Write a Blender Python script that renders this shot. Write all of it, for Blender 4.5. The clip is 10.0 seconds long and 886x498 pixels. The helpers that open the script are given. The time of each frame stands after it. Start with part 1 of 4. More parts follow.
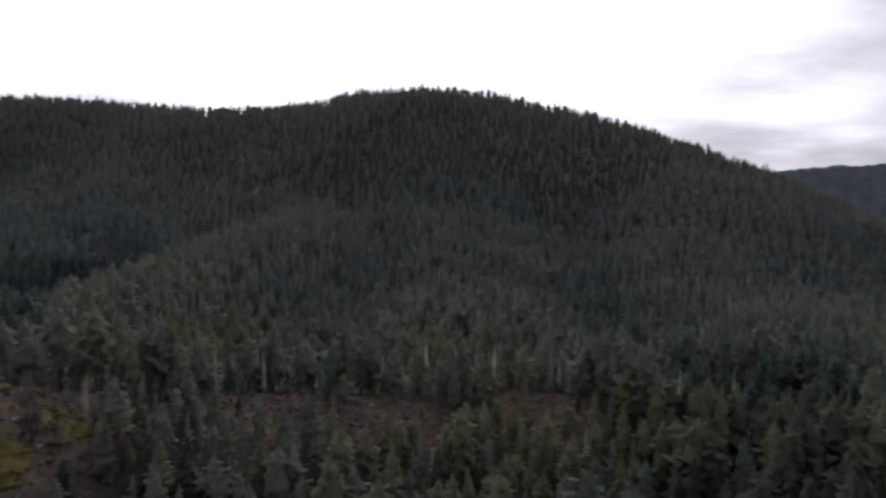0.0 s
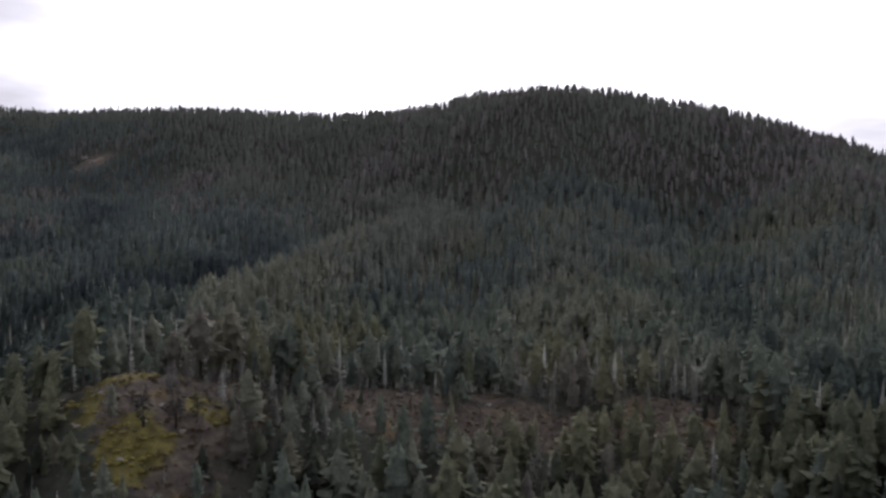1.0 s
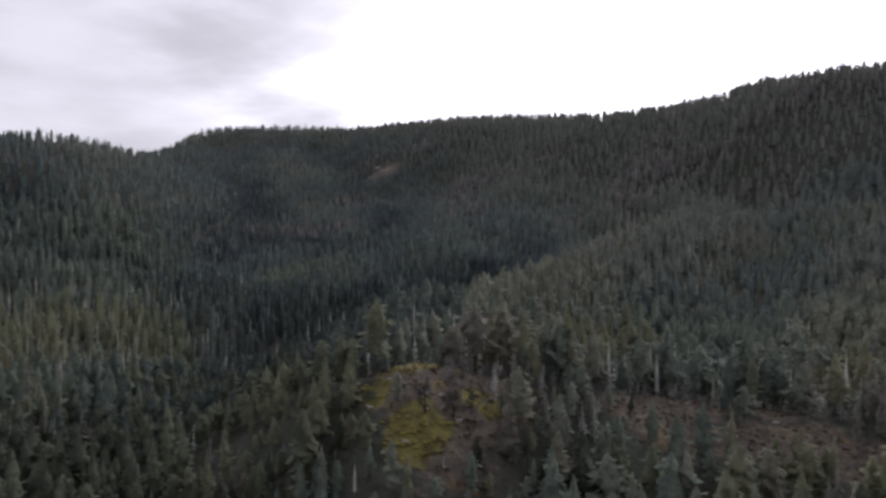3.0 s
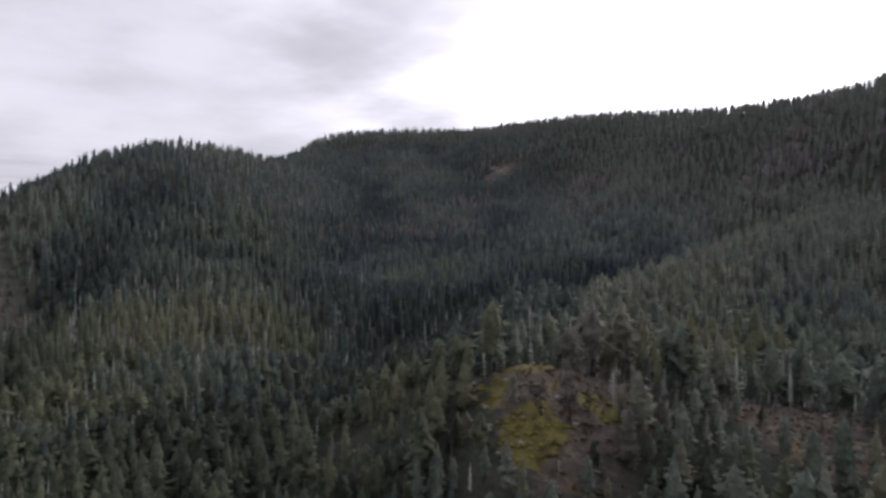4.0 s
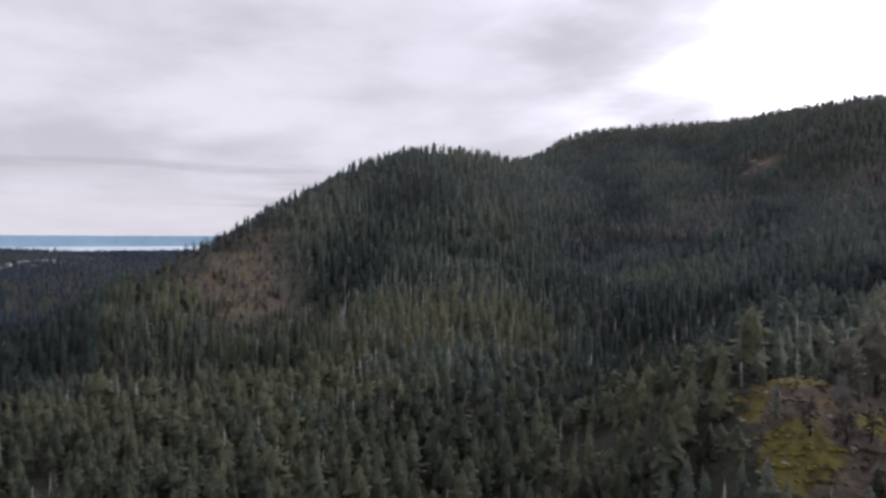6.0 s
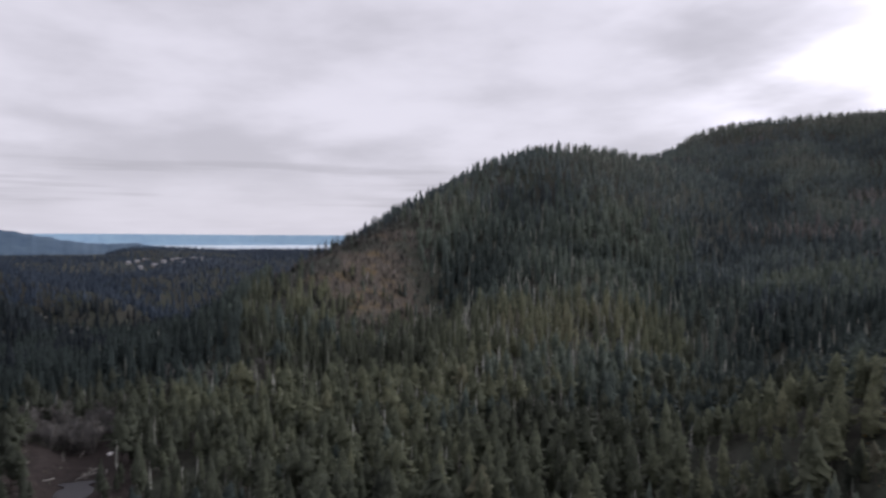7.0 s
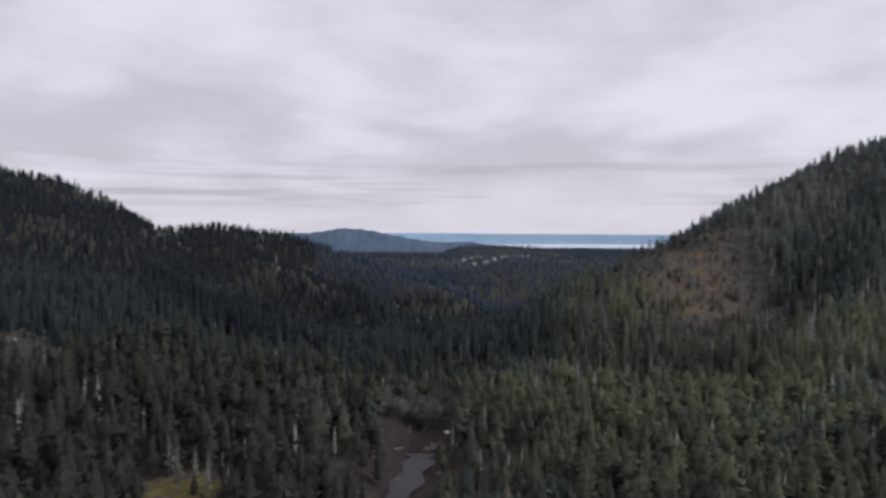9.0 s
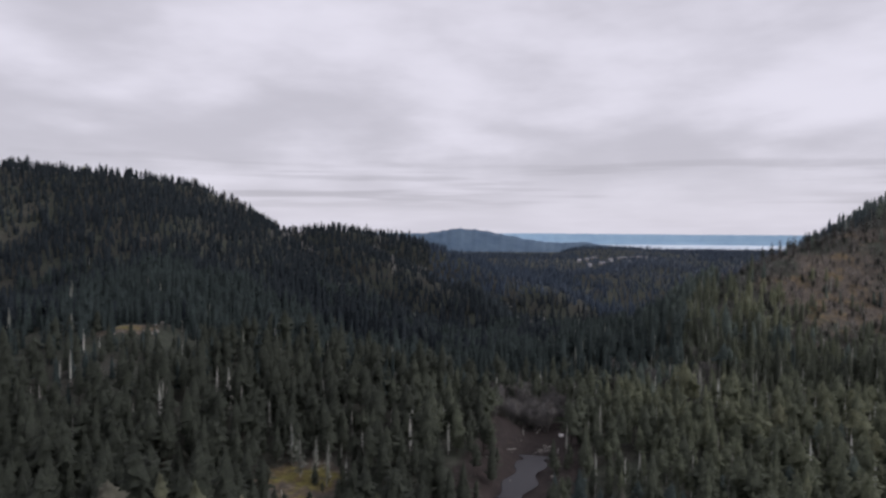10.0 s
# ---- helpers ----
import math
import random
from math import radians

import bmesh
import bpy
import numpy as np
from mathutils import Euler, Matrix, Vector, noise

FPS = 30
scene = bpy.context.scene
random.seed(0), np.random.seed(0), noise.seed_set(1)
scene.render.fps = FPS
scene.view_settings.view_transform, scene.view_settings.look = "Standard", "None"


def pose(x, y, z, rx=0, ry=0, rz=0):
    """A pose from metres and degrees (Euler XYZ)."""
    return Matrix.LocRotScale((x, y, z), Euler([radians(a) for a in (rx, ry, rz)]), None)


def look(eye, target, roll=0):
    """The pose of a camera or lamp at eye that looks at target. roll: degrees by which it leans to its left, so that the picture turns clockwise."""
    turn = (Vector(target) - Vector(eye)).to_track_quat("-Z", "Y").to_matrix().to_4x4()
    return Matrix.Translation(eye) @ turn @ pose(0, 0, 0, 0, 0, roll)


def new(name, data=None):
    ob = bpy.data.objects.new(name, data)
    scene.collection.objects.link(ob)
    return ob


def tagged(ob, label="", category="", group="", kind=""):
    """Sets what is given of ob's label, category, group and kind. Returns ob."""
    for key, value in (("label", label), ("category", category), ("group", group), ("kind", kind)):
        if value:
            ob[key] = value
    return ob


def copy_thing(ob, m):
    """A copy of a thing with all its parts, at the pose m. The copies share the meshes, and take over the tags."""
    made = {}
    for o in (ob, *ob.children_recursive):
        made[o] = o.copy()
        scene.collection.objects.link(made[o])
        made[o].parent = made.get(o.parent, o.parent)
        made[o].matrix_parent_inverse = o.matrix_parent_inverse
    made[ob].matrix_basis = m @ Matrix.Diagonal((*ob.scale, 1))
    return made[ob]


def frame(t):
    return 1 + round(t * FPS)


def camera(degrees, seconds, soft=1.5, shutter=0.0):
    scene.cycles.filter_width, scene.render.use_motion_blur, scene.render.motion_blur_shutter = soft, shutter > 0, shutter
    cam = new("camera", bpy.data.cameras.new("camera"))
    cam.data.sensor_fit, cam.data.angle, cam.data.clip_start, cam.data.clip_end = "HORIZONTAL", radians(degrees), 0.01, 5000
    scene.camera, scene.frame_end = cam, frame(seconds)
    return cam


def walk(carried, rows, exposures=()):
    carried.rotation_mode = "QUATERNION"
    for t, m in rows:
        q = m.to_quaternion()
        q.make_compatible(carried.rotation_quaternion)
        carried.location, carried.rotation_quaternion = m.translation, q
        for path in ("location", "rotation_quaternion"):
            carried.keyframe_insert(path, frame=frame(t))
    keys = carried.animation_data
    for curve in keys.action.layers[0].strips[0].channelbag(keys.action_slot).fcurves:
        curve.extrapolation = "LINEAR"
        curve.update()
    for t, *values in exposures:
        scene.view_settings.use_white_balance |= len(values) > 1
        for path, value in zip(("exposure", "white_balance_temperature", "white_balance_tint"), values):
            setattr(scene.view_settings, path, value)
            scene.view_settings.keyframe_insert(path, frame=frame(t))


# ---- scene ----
EYE_Z = 85.0  # height of the camera over the sea

# ---------------------------------------------------------------- camera
# seconds, heading (degrees to the left of the start), pitch, roll
TURN = [
    (0.0, 0.0, -1.05, -0.71), (0.5, 6.67, -1.11, -0.65), (1.0, 9.53, -1.14, -0.63), (1.5, 12.93, -1.17, -0.58),
    (2.0, 20.53, -1.21, -0.45), (2.5, 25.91, -1.24, -0.38), (2.7, 27.95, -1.24, -0.36), (3.8, 38.75, -1.25, -0.29),
    (4.0, 40.43, -1.26, -0.27), (4.5, 45.33, -1.29, -0.17), (5.0, 50.21, -1.32, -0.13), (5.5, 55.08, -1.35, -0.11),
    (5.7, 57.08, -1.35, -0.11), (6.8, 67.9, -1.39, -0.12), (7.0, 70.02, -1.40, -0.16), (7.5, 76.48, -1.43, -0.20),
    (8.0, 82.73, -1.47, -0.20), (8.5, 89.46, -1.49, -0.15), (9.0, 95.72, -1.50, -0.06), (9.5, 101.51, -1.49, -0.03),
    (10.0, 104.93, -1.49, -0.07)]
EXPOSURES = [(0.0, -0.62), (0.5, -0.4), (1.0, -0.12), (1.5, 0.0), (5.7, 0.0), (7.0, -0.08), (10.0, -0.1)]
cam = camera(64.12, 10.0, soft=2.7, shutter=0.4)
walk(cam, [(t, pose(0, 0, EYE_Z, 90 + pitch, roll, yaw)) for t, yaw, pitch, roll in TURN], EXPOSURES)

# ---------------------------------------------------------------- world and sun
SUN_BEARING, SUN_HEIGHT = 5.0, 32.0  # degrees to the left of the start; over the horizon


def bearing(b, r):
    """Plan coordinates at a bearing (degrees to the left of +y) and a distance."""
    return -math.sin(radians(b)) * r, math.cos(radians(b)) * r


def sky_world():
    world = bpy.data.worlds.new("overcast_sky")
    scene.world = world
    world.use_nodes = True
    nt = world.node_tree
    nt.nodes.clear()
    N, L = nt.nodes.new, nt.links.new

    def math_node(op, a, b=None, c=None, clamp=False):
        n = N("ShaderNodeMath")
        n.operation, n.use_clamp = op, clamp
        for i, v in enumerate((a, b, c)):
            if v is None:
                continue
            if isinstance(v, (int, float)):
                n.inputs[i].default_value = v
            else:
                L(v, n.inputs[i])
        return n.outputs[0]

    def smooth(v, lo, hi):
        n = N("ShaderNodeMapRange")
        n.interpolation_type = "SMOOTHSTEP"
        n.inputs["From Min"].default_value, n.inputs["From Max"].default_value = lo, hi
        L(v, n.inputs["Value"])
        return n.outputs["Result"]

    coord = N("ShaderNodeTexCoord").outputs["Generated"]
    sep = N("ShaderNodeSeparateXYZ")
    L(coord, sep.inputs[0])
    x, y, z = sep.outputs
    up = math_node("MAXIMUM", z, 0.0)
    # the cloud deck: a level layer seen in perspective
    deep = math_node("ADD", up, 0.11)
    u, v = math_node("DIVIDE", x, deep), math_node("DIVIDE", y, deep)
    comb = N("ShaderNodeCombineXYZ")
    L(u, comb.inputs[0]), L(v, comb.inputs[1])

    def clouds(scale, detail, shift, rough=0.5):
        mp = N("ShaderNodeMapping")
        mp.inputs["Location"].default_value = (shift, shift * 1.7, shift * 0.3)
        L(comb.outputs[0], mp.inputs["Vector"])
        n = N("ShaderNodeTexNoise")
        n.inputs["Scale"].default_value, n.inputs["Detail"].default_value = scale, detail
        n.inputs["Roughness"].default_value = rough
        L(mp.outputs[0], n.inputs["Vector"])
        return n.outputs["Fac"]

    big = clouds(0.5, 2.0, 3.1, 0.45)
    mid = clouds(1.25, 4.0, 7.7, 0.5)
    heap = N("ShaderNodeMapping")
    heap.inputs["Scale"].default_value = (5.0, 5.0, 14.0)
    L(coord, heap.inputs["Vector"])
    puffs = N("ShaderNodeTexNoise")
    puffs.inputs["Scale"].default_value, puffs.inputs["Detail"].default_value = 1.0, 4.0
    L(heap.outputs[0], puffs.inputs["Vector"])
    thick = math_node("ADD", math_node("MULTIPLY", big, 0.35), math_node("MULTIPLY", mid, 0.3))
    thick = smooth(math_node("MULTIPLY_ADD", puffs.outputs["Fac"], 0.35, thick), 0.39, 0.62)
    # brightness: strongest round the hidden sun
    sx, sy = bearing(SUN_BEARING, math.cos(radians(SUN_HEIGHT)))
    dot = N("ShaderNodeVectorMath")
    dot.operation = "DOT_PRODUCT"
    L(coord, dot.inputs[0])
    dot.inputs[1].default_value = (sx, sy, math.sin(radians(SUN_HEIGHT)))
    torn = math_node("MULTIPLY_ADD", math_node("SUBTRACT", mid, 0.5), -0.22, dot.outputs["Value"])
    near_sun = smooth(torn, 0.55, 1.02)
    low = math_node("SUBTRACT", 1.0, smooth(z, 0.025, 0.10))  # the clearer strip over the horizon
    light = math_node("MULTIPLY_ADD", math_node("MULTIPLY", near_sun, near_sun), 2.9, 0.90)
    light = math_node("MULTIPLY_ADD", low, -0.07, light)
    shade = math_node("MULTIPLY", thick, math_node("MULTIPLY_ADD", math_node("MULTIPLY", near_sun, math_node("SUBTRACT", 1.0, near_sun)), 0.4, math_node("MULTIPLY_ADD", low, -0.18, 0.28)))
    light = math_node("MULTIPLY", light, math_node("SUBTRACT", 1.0, shade))
    # thin bars of stratus low down
    flat = N("ShaderNodeMapping")
    flat.inputs["Scale"].default_value = (3.2, 3.2, 75.0)
    flat.inputs["Location"].default_value = (1.3, 0.4, 0.0)
    L(coord, flat.inputs["Vector"])
    bars = N("ShaderNodeTexNoise")
    bars.inputs["Scale"].default_value, bars.inputs["Detail"].default_value = 1.0, 3.0
    L(flat.outputs[0], bars.inputs["Vector"])
    band = math_node("MULTIPLY", smooth(z, 0.02, 0.045), math_node("SUBTRACT", 1.0, smooth(z, 0.06, 0.12)))
    bar = math_node("MULTIPLY", smooth(bars.outputs["Fac"], 0.5, 0.66), math_node("MULTIPLY", band, 0.2))
    light = math_node("MULTIPLY", light, math_node("SUBTRACT", 1.0, bar))
    deck = N("ShaderNodeCombineColor")
    L(math_node("MULTIPLY", light, 0.968), deck.inputs[0])
    L(math_node("MULTIPLY", light, 0.937), deck.inputs[1])
    L(math_node("MULTIPLY", light, 1.07), deck.inputs[2])
    sky = N("ShaderNodeTexSky")
    sky.sky_type, sky.sun_disc = "NISHITA", False
    sky.sun_elevation, sky.sun_rotation = radians(SUN_HEIGHT), radians(-SUN_BEARING)
    dim = N("ShaderNodeVectorMath")
    dim.operation = "SCALE"
    L(sky.outputs[0], dim.inputs[0])
    dim.inputs["Scale"].default_value = 0.07
    mix = N("ShaderNodeMix")
    mix.data_type = "RGBA"
    mix.inputs[0].default_value = 0.93
    L(dim.outputs[0], mix.inputs[6]), L(deck.outputs[0], mix.inputs[7])
    bg = N("ShaderNodeBackground")
    L(mix.outputs[2], bg.inputs["Color"])
    out = N("ShaderNodeOutputWorld")
    L(bg.outputs[0], out.inputs["Surface"])


sky_world()
sun = new("sun", bpy.data.lights.new("sun", "SUN"))
sun.data.energy, sun.data.angle, sun.data.color = 1.2, radians(40), (1.0, 0.96, 0.9)
sx, sy = bearing(SUN_BEARING, 100 * math.cos(radians(SUN_HEIGHT)))
sun.matrix_world = look((sx, sy, 100 * math.sin(radians(SUN_HEIGHT))), (0, 0, 0))


# ---------------------------------------------------------------- materials
def material(name, rough=0.9):
    m = bpy.data.materials.new(name)
    m.use_nodes = True
    b = m.node_tree.nodes["Principled BSDF"]
    b.inputs["Roughness"].default_value = rough
    b.inputs["Specular IOR Level"].default_value = 0.25
    return m, m.node_tree.nodes, m.node_tree.links, b


def ramp(nodes, links, fac, stops):
    r = nodes.new("ShaderNodeValToRGB")
    while len(r.color_ramp.elements) < len(stops):
        r.color_ramp.elements.new(0.5)
    for e, (p, c) in zip(r.color_ramp.elements, stops):
        e.position, e.color = p, (*c, 1)
    links.new(fac, r.inputs[0])
    return r.outputs[0]


def noise_node(nodes, links, scale, detail=4.0, rough=0.6, space="Object"):
    c = nodes.new("ShaderNodeTexCoord")
    n = nodes.new("ShaderNodeTexNoise")
    n.inputs["Scale"].default_value, n.inputs["Detail"].default_value = scale, detail
    n.inputs["Roughness"].default_value = rough
    links.new(c.outputs[space], n.inputs["Vector"])
    return n.outputs["Fac"]


def mix_col(nodes, links, fac, a, b, mode="MIX"):
    m = nodes.new("ShaderNodeMix")
    m.data_type, m.blend_type = "RGBA", mode
    for v, i in ((fac, 0), (a, 6), (b, 7)):
        if isinstance(v, (int, float)):
            m.inputs[i].default_value = v
        elif isinstance(v, tuple):
            m.inputs[i].default_value = (*v, 1)
        else:
            links.new(v, m.inputs[i])
    return m.outputs[2]


def bump(nodes, links, b, height, strength=0.5, distance=0.3):
    n = nodes.new("ShaderNodeBump")
    n.inputs["Strength"].default_value, n.inputs["Distance"].default_value = strength, distance
    links.new(height, n.inputs["Height"])
    links.new(n.outputs[0], b.inputs["Normal"])


def foliage(name, stops, clump=0.9):
    """Needles or twigs: each tree has a tone of its own, and lighter and darker tufts."""
    m, N, L, b = material(name, 0.85)
    at = N.new("ShaderNodeAttribute")
    at.attribute_name = "tone"
    info = N.new("ShaderNodeObjectInfo")
    single = N.new("ShaderNodeMath")  # single trees carry a tone under zero and take one by chance
    single.operation = "LESS_THAN"
    L.new(at.outputs["Fac"], single.inputs[0])
    single.inputs[1].default_value = 0.0
    pick = N.new("ShaderNodeMix")
    L.new(single.outputs[0], pick.inputs[0]), L.new(at.outputs["Fac"], pick.inputs[2]), L.new(info.outputs["Random"], pick.inputs[3])
    base = ramp(N, L, pick.outputs[0], [(p, (c[0] * 1.08, c[1] * 1.12, c[2] * 1.2)) for p, c in stops])
    tuft = ramp(N, L, noise_node(N, L, clump, 3), [(0.3, (0.78, 0.78, 0.8)), (0.7, (1.22, 1.22, 1.18))])
    col = mix_col(N, L, 1.0, base, tuft, "MULTIPLY")
    spray = ramp(N, L, noise_node(N, L, clump * 2.4, 3, 0.7), [(0.33, (0.72, 0.74, 0.77)), (0.5, (1.02, 1.02, 1.02)), (0.67, (1.34, 1.32, 1.25))])
    col = mix_col(N, L, 1.0, col, spray, "MULTIPLY")
    L.new(col, b.inputs["Base Color"])
    thin = N.new("ShaderNodeBsdfTranslucent")  # light that comes through the sprays
    L.new(col, thin.inputs["Color"])
    both = N.new("ShaderNodeMixShader")
    both.inputs[0].default_value = 0.5
    L.new(b.outputs[0], both.inputs[1]), L.new(thin.outputs[0], both.inputs[2])
    L.new(both.outputs[0], N["Material Output"].inputs["Surface"])
    return m


NEEDLES = foliage("conifer_needles", [(0.0, (0.046, 0.051, 0.037)), (0.25, (0.072, 0.079, 0.054)), (0.5, (0.108, 0.116, 0.075)), (0.75, (0.145, 0.149, 0.090)),
                                      (0.9, (0.168, 0.160, 0.100)), (1.0, (0.150, 0.137, 0.112))], 0.7)
# air haze put into the needle colour: bluer from MID to FAR to LOW
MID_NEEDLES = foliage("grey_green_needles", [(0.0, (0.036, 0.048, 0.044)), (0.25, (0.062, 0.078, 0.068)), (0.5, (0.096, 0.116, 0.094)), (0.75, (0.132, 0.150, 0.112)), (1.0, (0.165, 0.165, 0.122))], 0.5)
FAR_NEEDLES = foliage("hazed_far_needles", [(0.0, (0.023, 0.030, 0.034)), (0.3, (0.058, 0.073, 0.075)), (0.6, (0.104, 0.125, 0.118)), (0.85, (0.128, 0.147, 0.124)), (1.0, (0.150, 0.158, 0.128))], 0.35)
LOW_NEEDLES = foliage("hazed_valley_needles", [(0.0, (0.046, 0.062, 0.084)), (0.5, (0.068, 0.084, 0.106)), (1.0, (0.10, 0.108, 0.124))], 0.3)
PINE_NEEDLES = foliage("sparse_pine_needles", [(0.0, (0.024, 0.027, 0.024)), (0.5, (0.042, 0.044, 0.036)), (1.0, (0.085, 0.08, 0.066))], 0.7)
SCRUB = foliage("leafless_scrub", [(0.0, (0.085, 0.066, 0.056)), (0.5, (0.125, 0.102, 0.08)), (1.0, (0.175, 0.15, 0.105))], 0.9)
LICHEN = foliage("lichen_hung_twigs", [(0.0, (0.15, 0.155, 0.125)), (0.5, (0.25, 0.25, 0.205)), (1.0, (0.42, 0.41, 0.36))])
TWIGS = foliage("bare_twigs", [(0.0, (0.115, 0.107, 0.098)), (0.5, (0.165, 0.152, 0.137)), (1.0, (0.22, 0.202, 0.183))])


def bark_material(name, dark, pale):
    m, N, L, b = material(name, 0.95)
    h = noise_node(N, L, 3.0, 5)
    L.new(ramp(N, L, h, [(0.3, dark), (0.7, pale)]), b.inputs["Base Color"])
    bump(N, L, b, h, 0.6, 0.05)
    return m


BARK = bark_material("grey_brown_bark", (0.035, 0.029, 0.025), (0.11, 0.095, 0.08))
DEADWOOD = bark_material("bleached_dead_wood", (0.15, 0.142, 0.13), (0.34, 0.325, 0.30))


def ground_material():
    m, N, L, b = material("forest_floor", 0.95)
    fine, coarse = noise_node(N, L, 0.35, 6, 0.65), noise_node(N, L, 0.03, 4)
    litter = ramp(N, L, fine, [(0.3, (0.020, 0.020, 0.017)), (0.5, (0.036, 0.036, 0.029)), (0.72, (0.060, 0.058, 0.047))])
    green = ramp(N, L, fine, [(0.3, (0.020, 0.025, 0.018)), (0.7, (0.050, 0.056, 0.041))])
    soil = mix_col(N, L, ramp(N, L, coarse, [(0.42, (0, 0, 0)), (0.58, (1, 1, 1))]), litter, green)
    heath = ramp(N, L, fine, [(0.3, (0.034, 0.028, 0.024)), (0.5, (0.068, 0.056, 0.046)), (0.7, (0.138, 0.116, 0.088))])
    grass = ramp(N, L, fine, [(0.3, (0.056, 0.040, 0.024)), (0.5, (0.104, 0.076, 0.040)), (0.7, (0.18, 0.138, 0.072))])
    heath = mix_col(N, L, ramp(N, L, noise_node(N, L, 0.07, 4, 0.6), [(0.52, (0, 0, 0)), (0.64, (1, 1, 1))]), heath, grass)
    moss = ramp(N, L, fine, [(0.3, (0.040, 0.034, 0.015)), (0.5, (0.100, 0.088, 0.026)), (0.72, (0.165, 0.145, 0.048))])
    rock = ramp(N, L, fine, [(0.3, (0.14, 0.125, 0.105)), (0.6, (0.30, 0.27, 0.23)), (0.75, (0.42, 0.39, 0.34))])

    def mask(attr, col, under, lo, hi):
        at = N.new("ShaderNodeAttribute")
        at.attribute_name = attr
        ad = N.new("ShaderNodeMath")
        ad.operation = "MULTIPLY_ADD"
        L.new(noise_node(N, L, 0.16, 5, 0.7), ad.inputs[0])
        ad.inputs[1].default_value = 1.6
        L.new(at.outputs["Fac"], ad.inputs[2])
        r = N.new("ShaderNodeMapRange")
        r.inputs["From Min"].default_value, r.inputs["From Max"].default_value = lo, hi
        L.new(ad.outputs[0], r.inputs["Value"])
        return mix_col(N, L, r.outputs[0], under, col)

    col = mask("heath", heath, soil, 1.28, 1.5)
    col = mask("moss", moss, col, 1.56, 1.74)
    col = mask("rock", rock, col, 1.5, 1.6)
    wet = ramp(N, L, fine, [(0.35, (0.014, 0.011, 0.010)), (0.6, (0.032, 0.024, 0.022)), (0.75, (0.066, 0.054, 0.050))])
    col = mask("wet", wet, col, 1.3, 1.5)
    L.new(col, b.inputs["Base Color"])
    bump(N, L, b, fine, 0.8, 0.6)
    return m


GROUND = ground_material()


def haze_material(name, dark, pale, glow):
    """Far land: the haze of distance painted as blue colour and a faint glow."""
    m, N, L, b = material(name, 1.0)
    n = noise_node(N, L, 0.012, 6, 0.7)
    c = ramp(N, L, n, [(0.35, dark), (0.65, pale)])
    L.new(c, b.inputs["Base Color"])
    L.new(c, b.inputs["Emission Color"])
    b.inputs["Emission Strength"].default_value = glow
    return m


def water_material(name, col, rough, wave, gloss=0.5):
    m, N, L, b = material(name, rough)
    b.inputs["Base Color"].default_value = (*col, 1)
    b.inputs["Specular IOR Level"].default_value = gloss
    b.inputs["IOR"].default_value = 1.33
    bump(N, L, b, noise_node(N, L, wave, 4), 0.7, 0.15)
    return m


# ---------------------------------------------------------------- landform
TREE_TOP = 11.0


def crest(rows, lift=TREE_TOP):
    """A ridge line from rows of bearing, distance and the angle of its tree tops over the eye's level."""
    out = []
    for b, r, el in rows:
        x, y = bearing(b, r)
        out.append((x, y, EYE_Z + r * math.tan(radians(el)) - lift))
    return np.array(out)


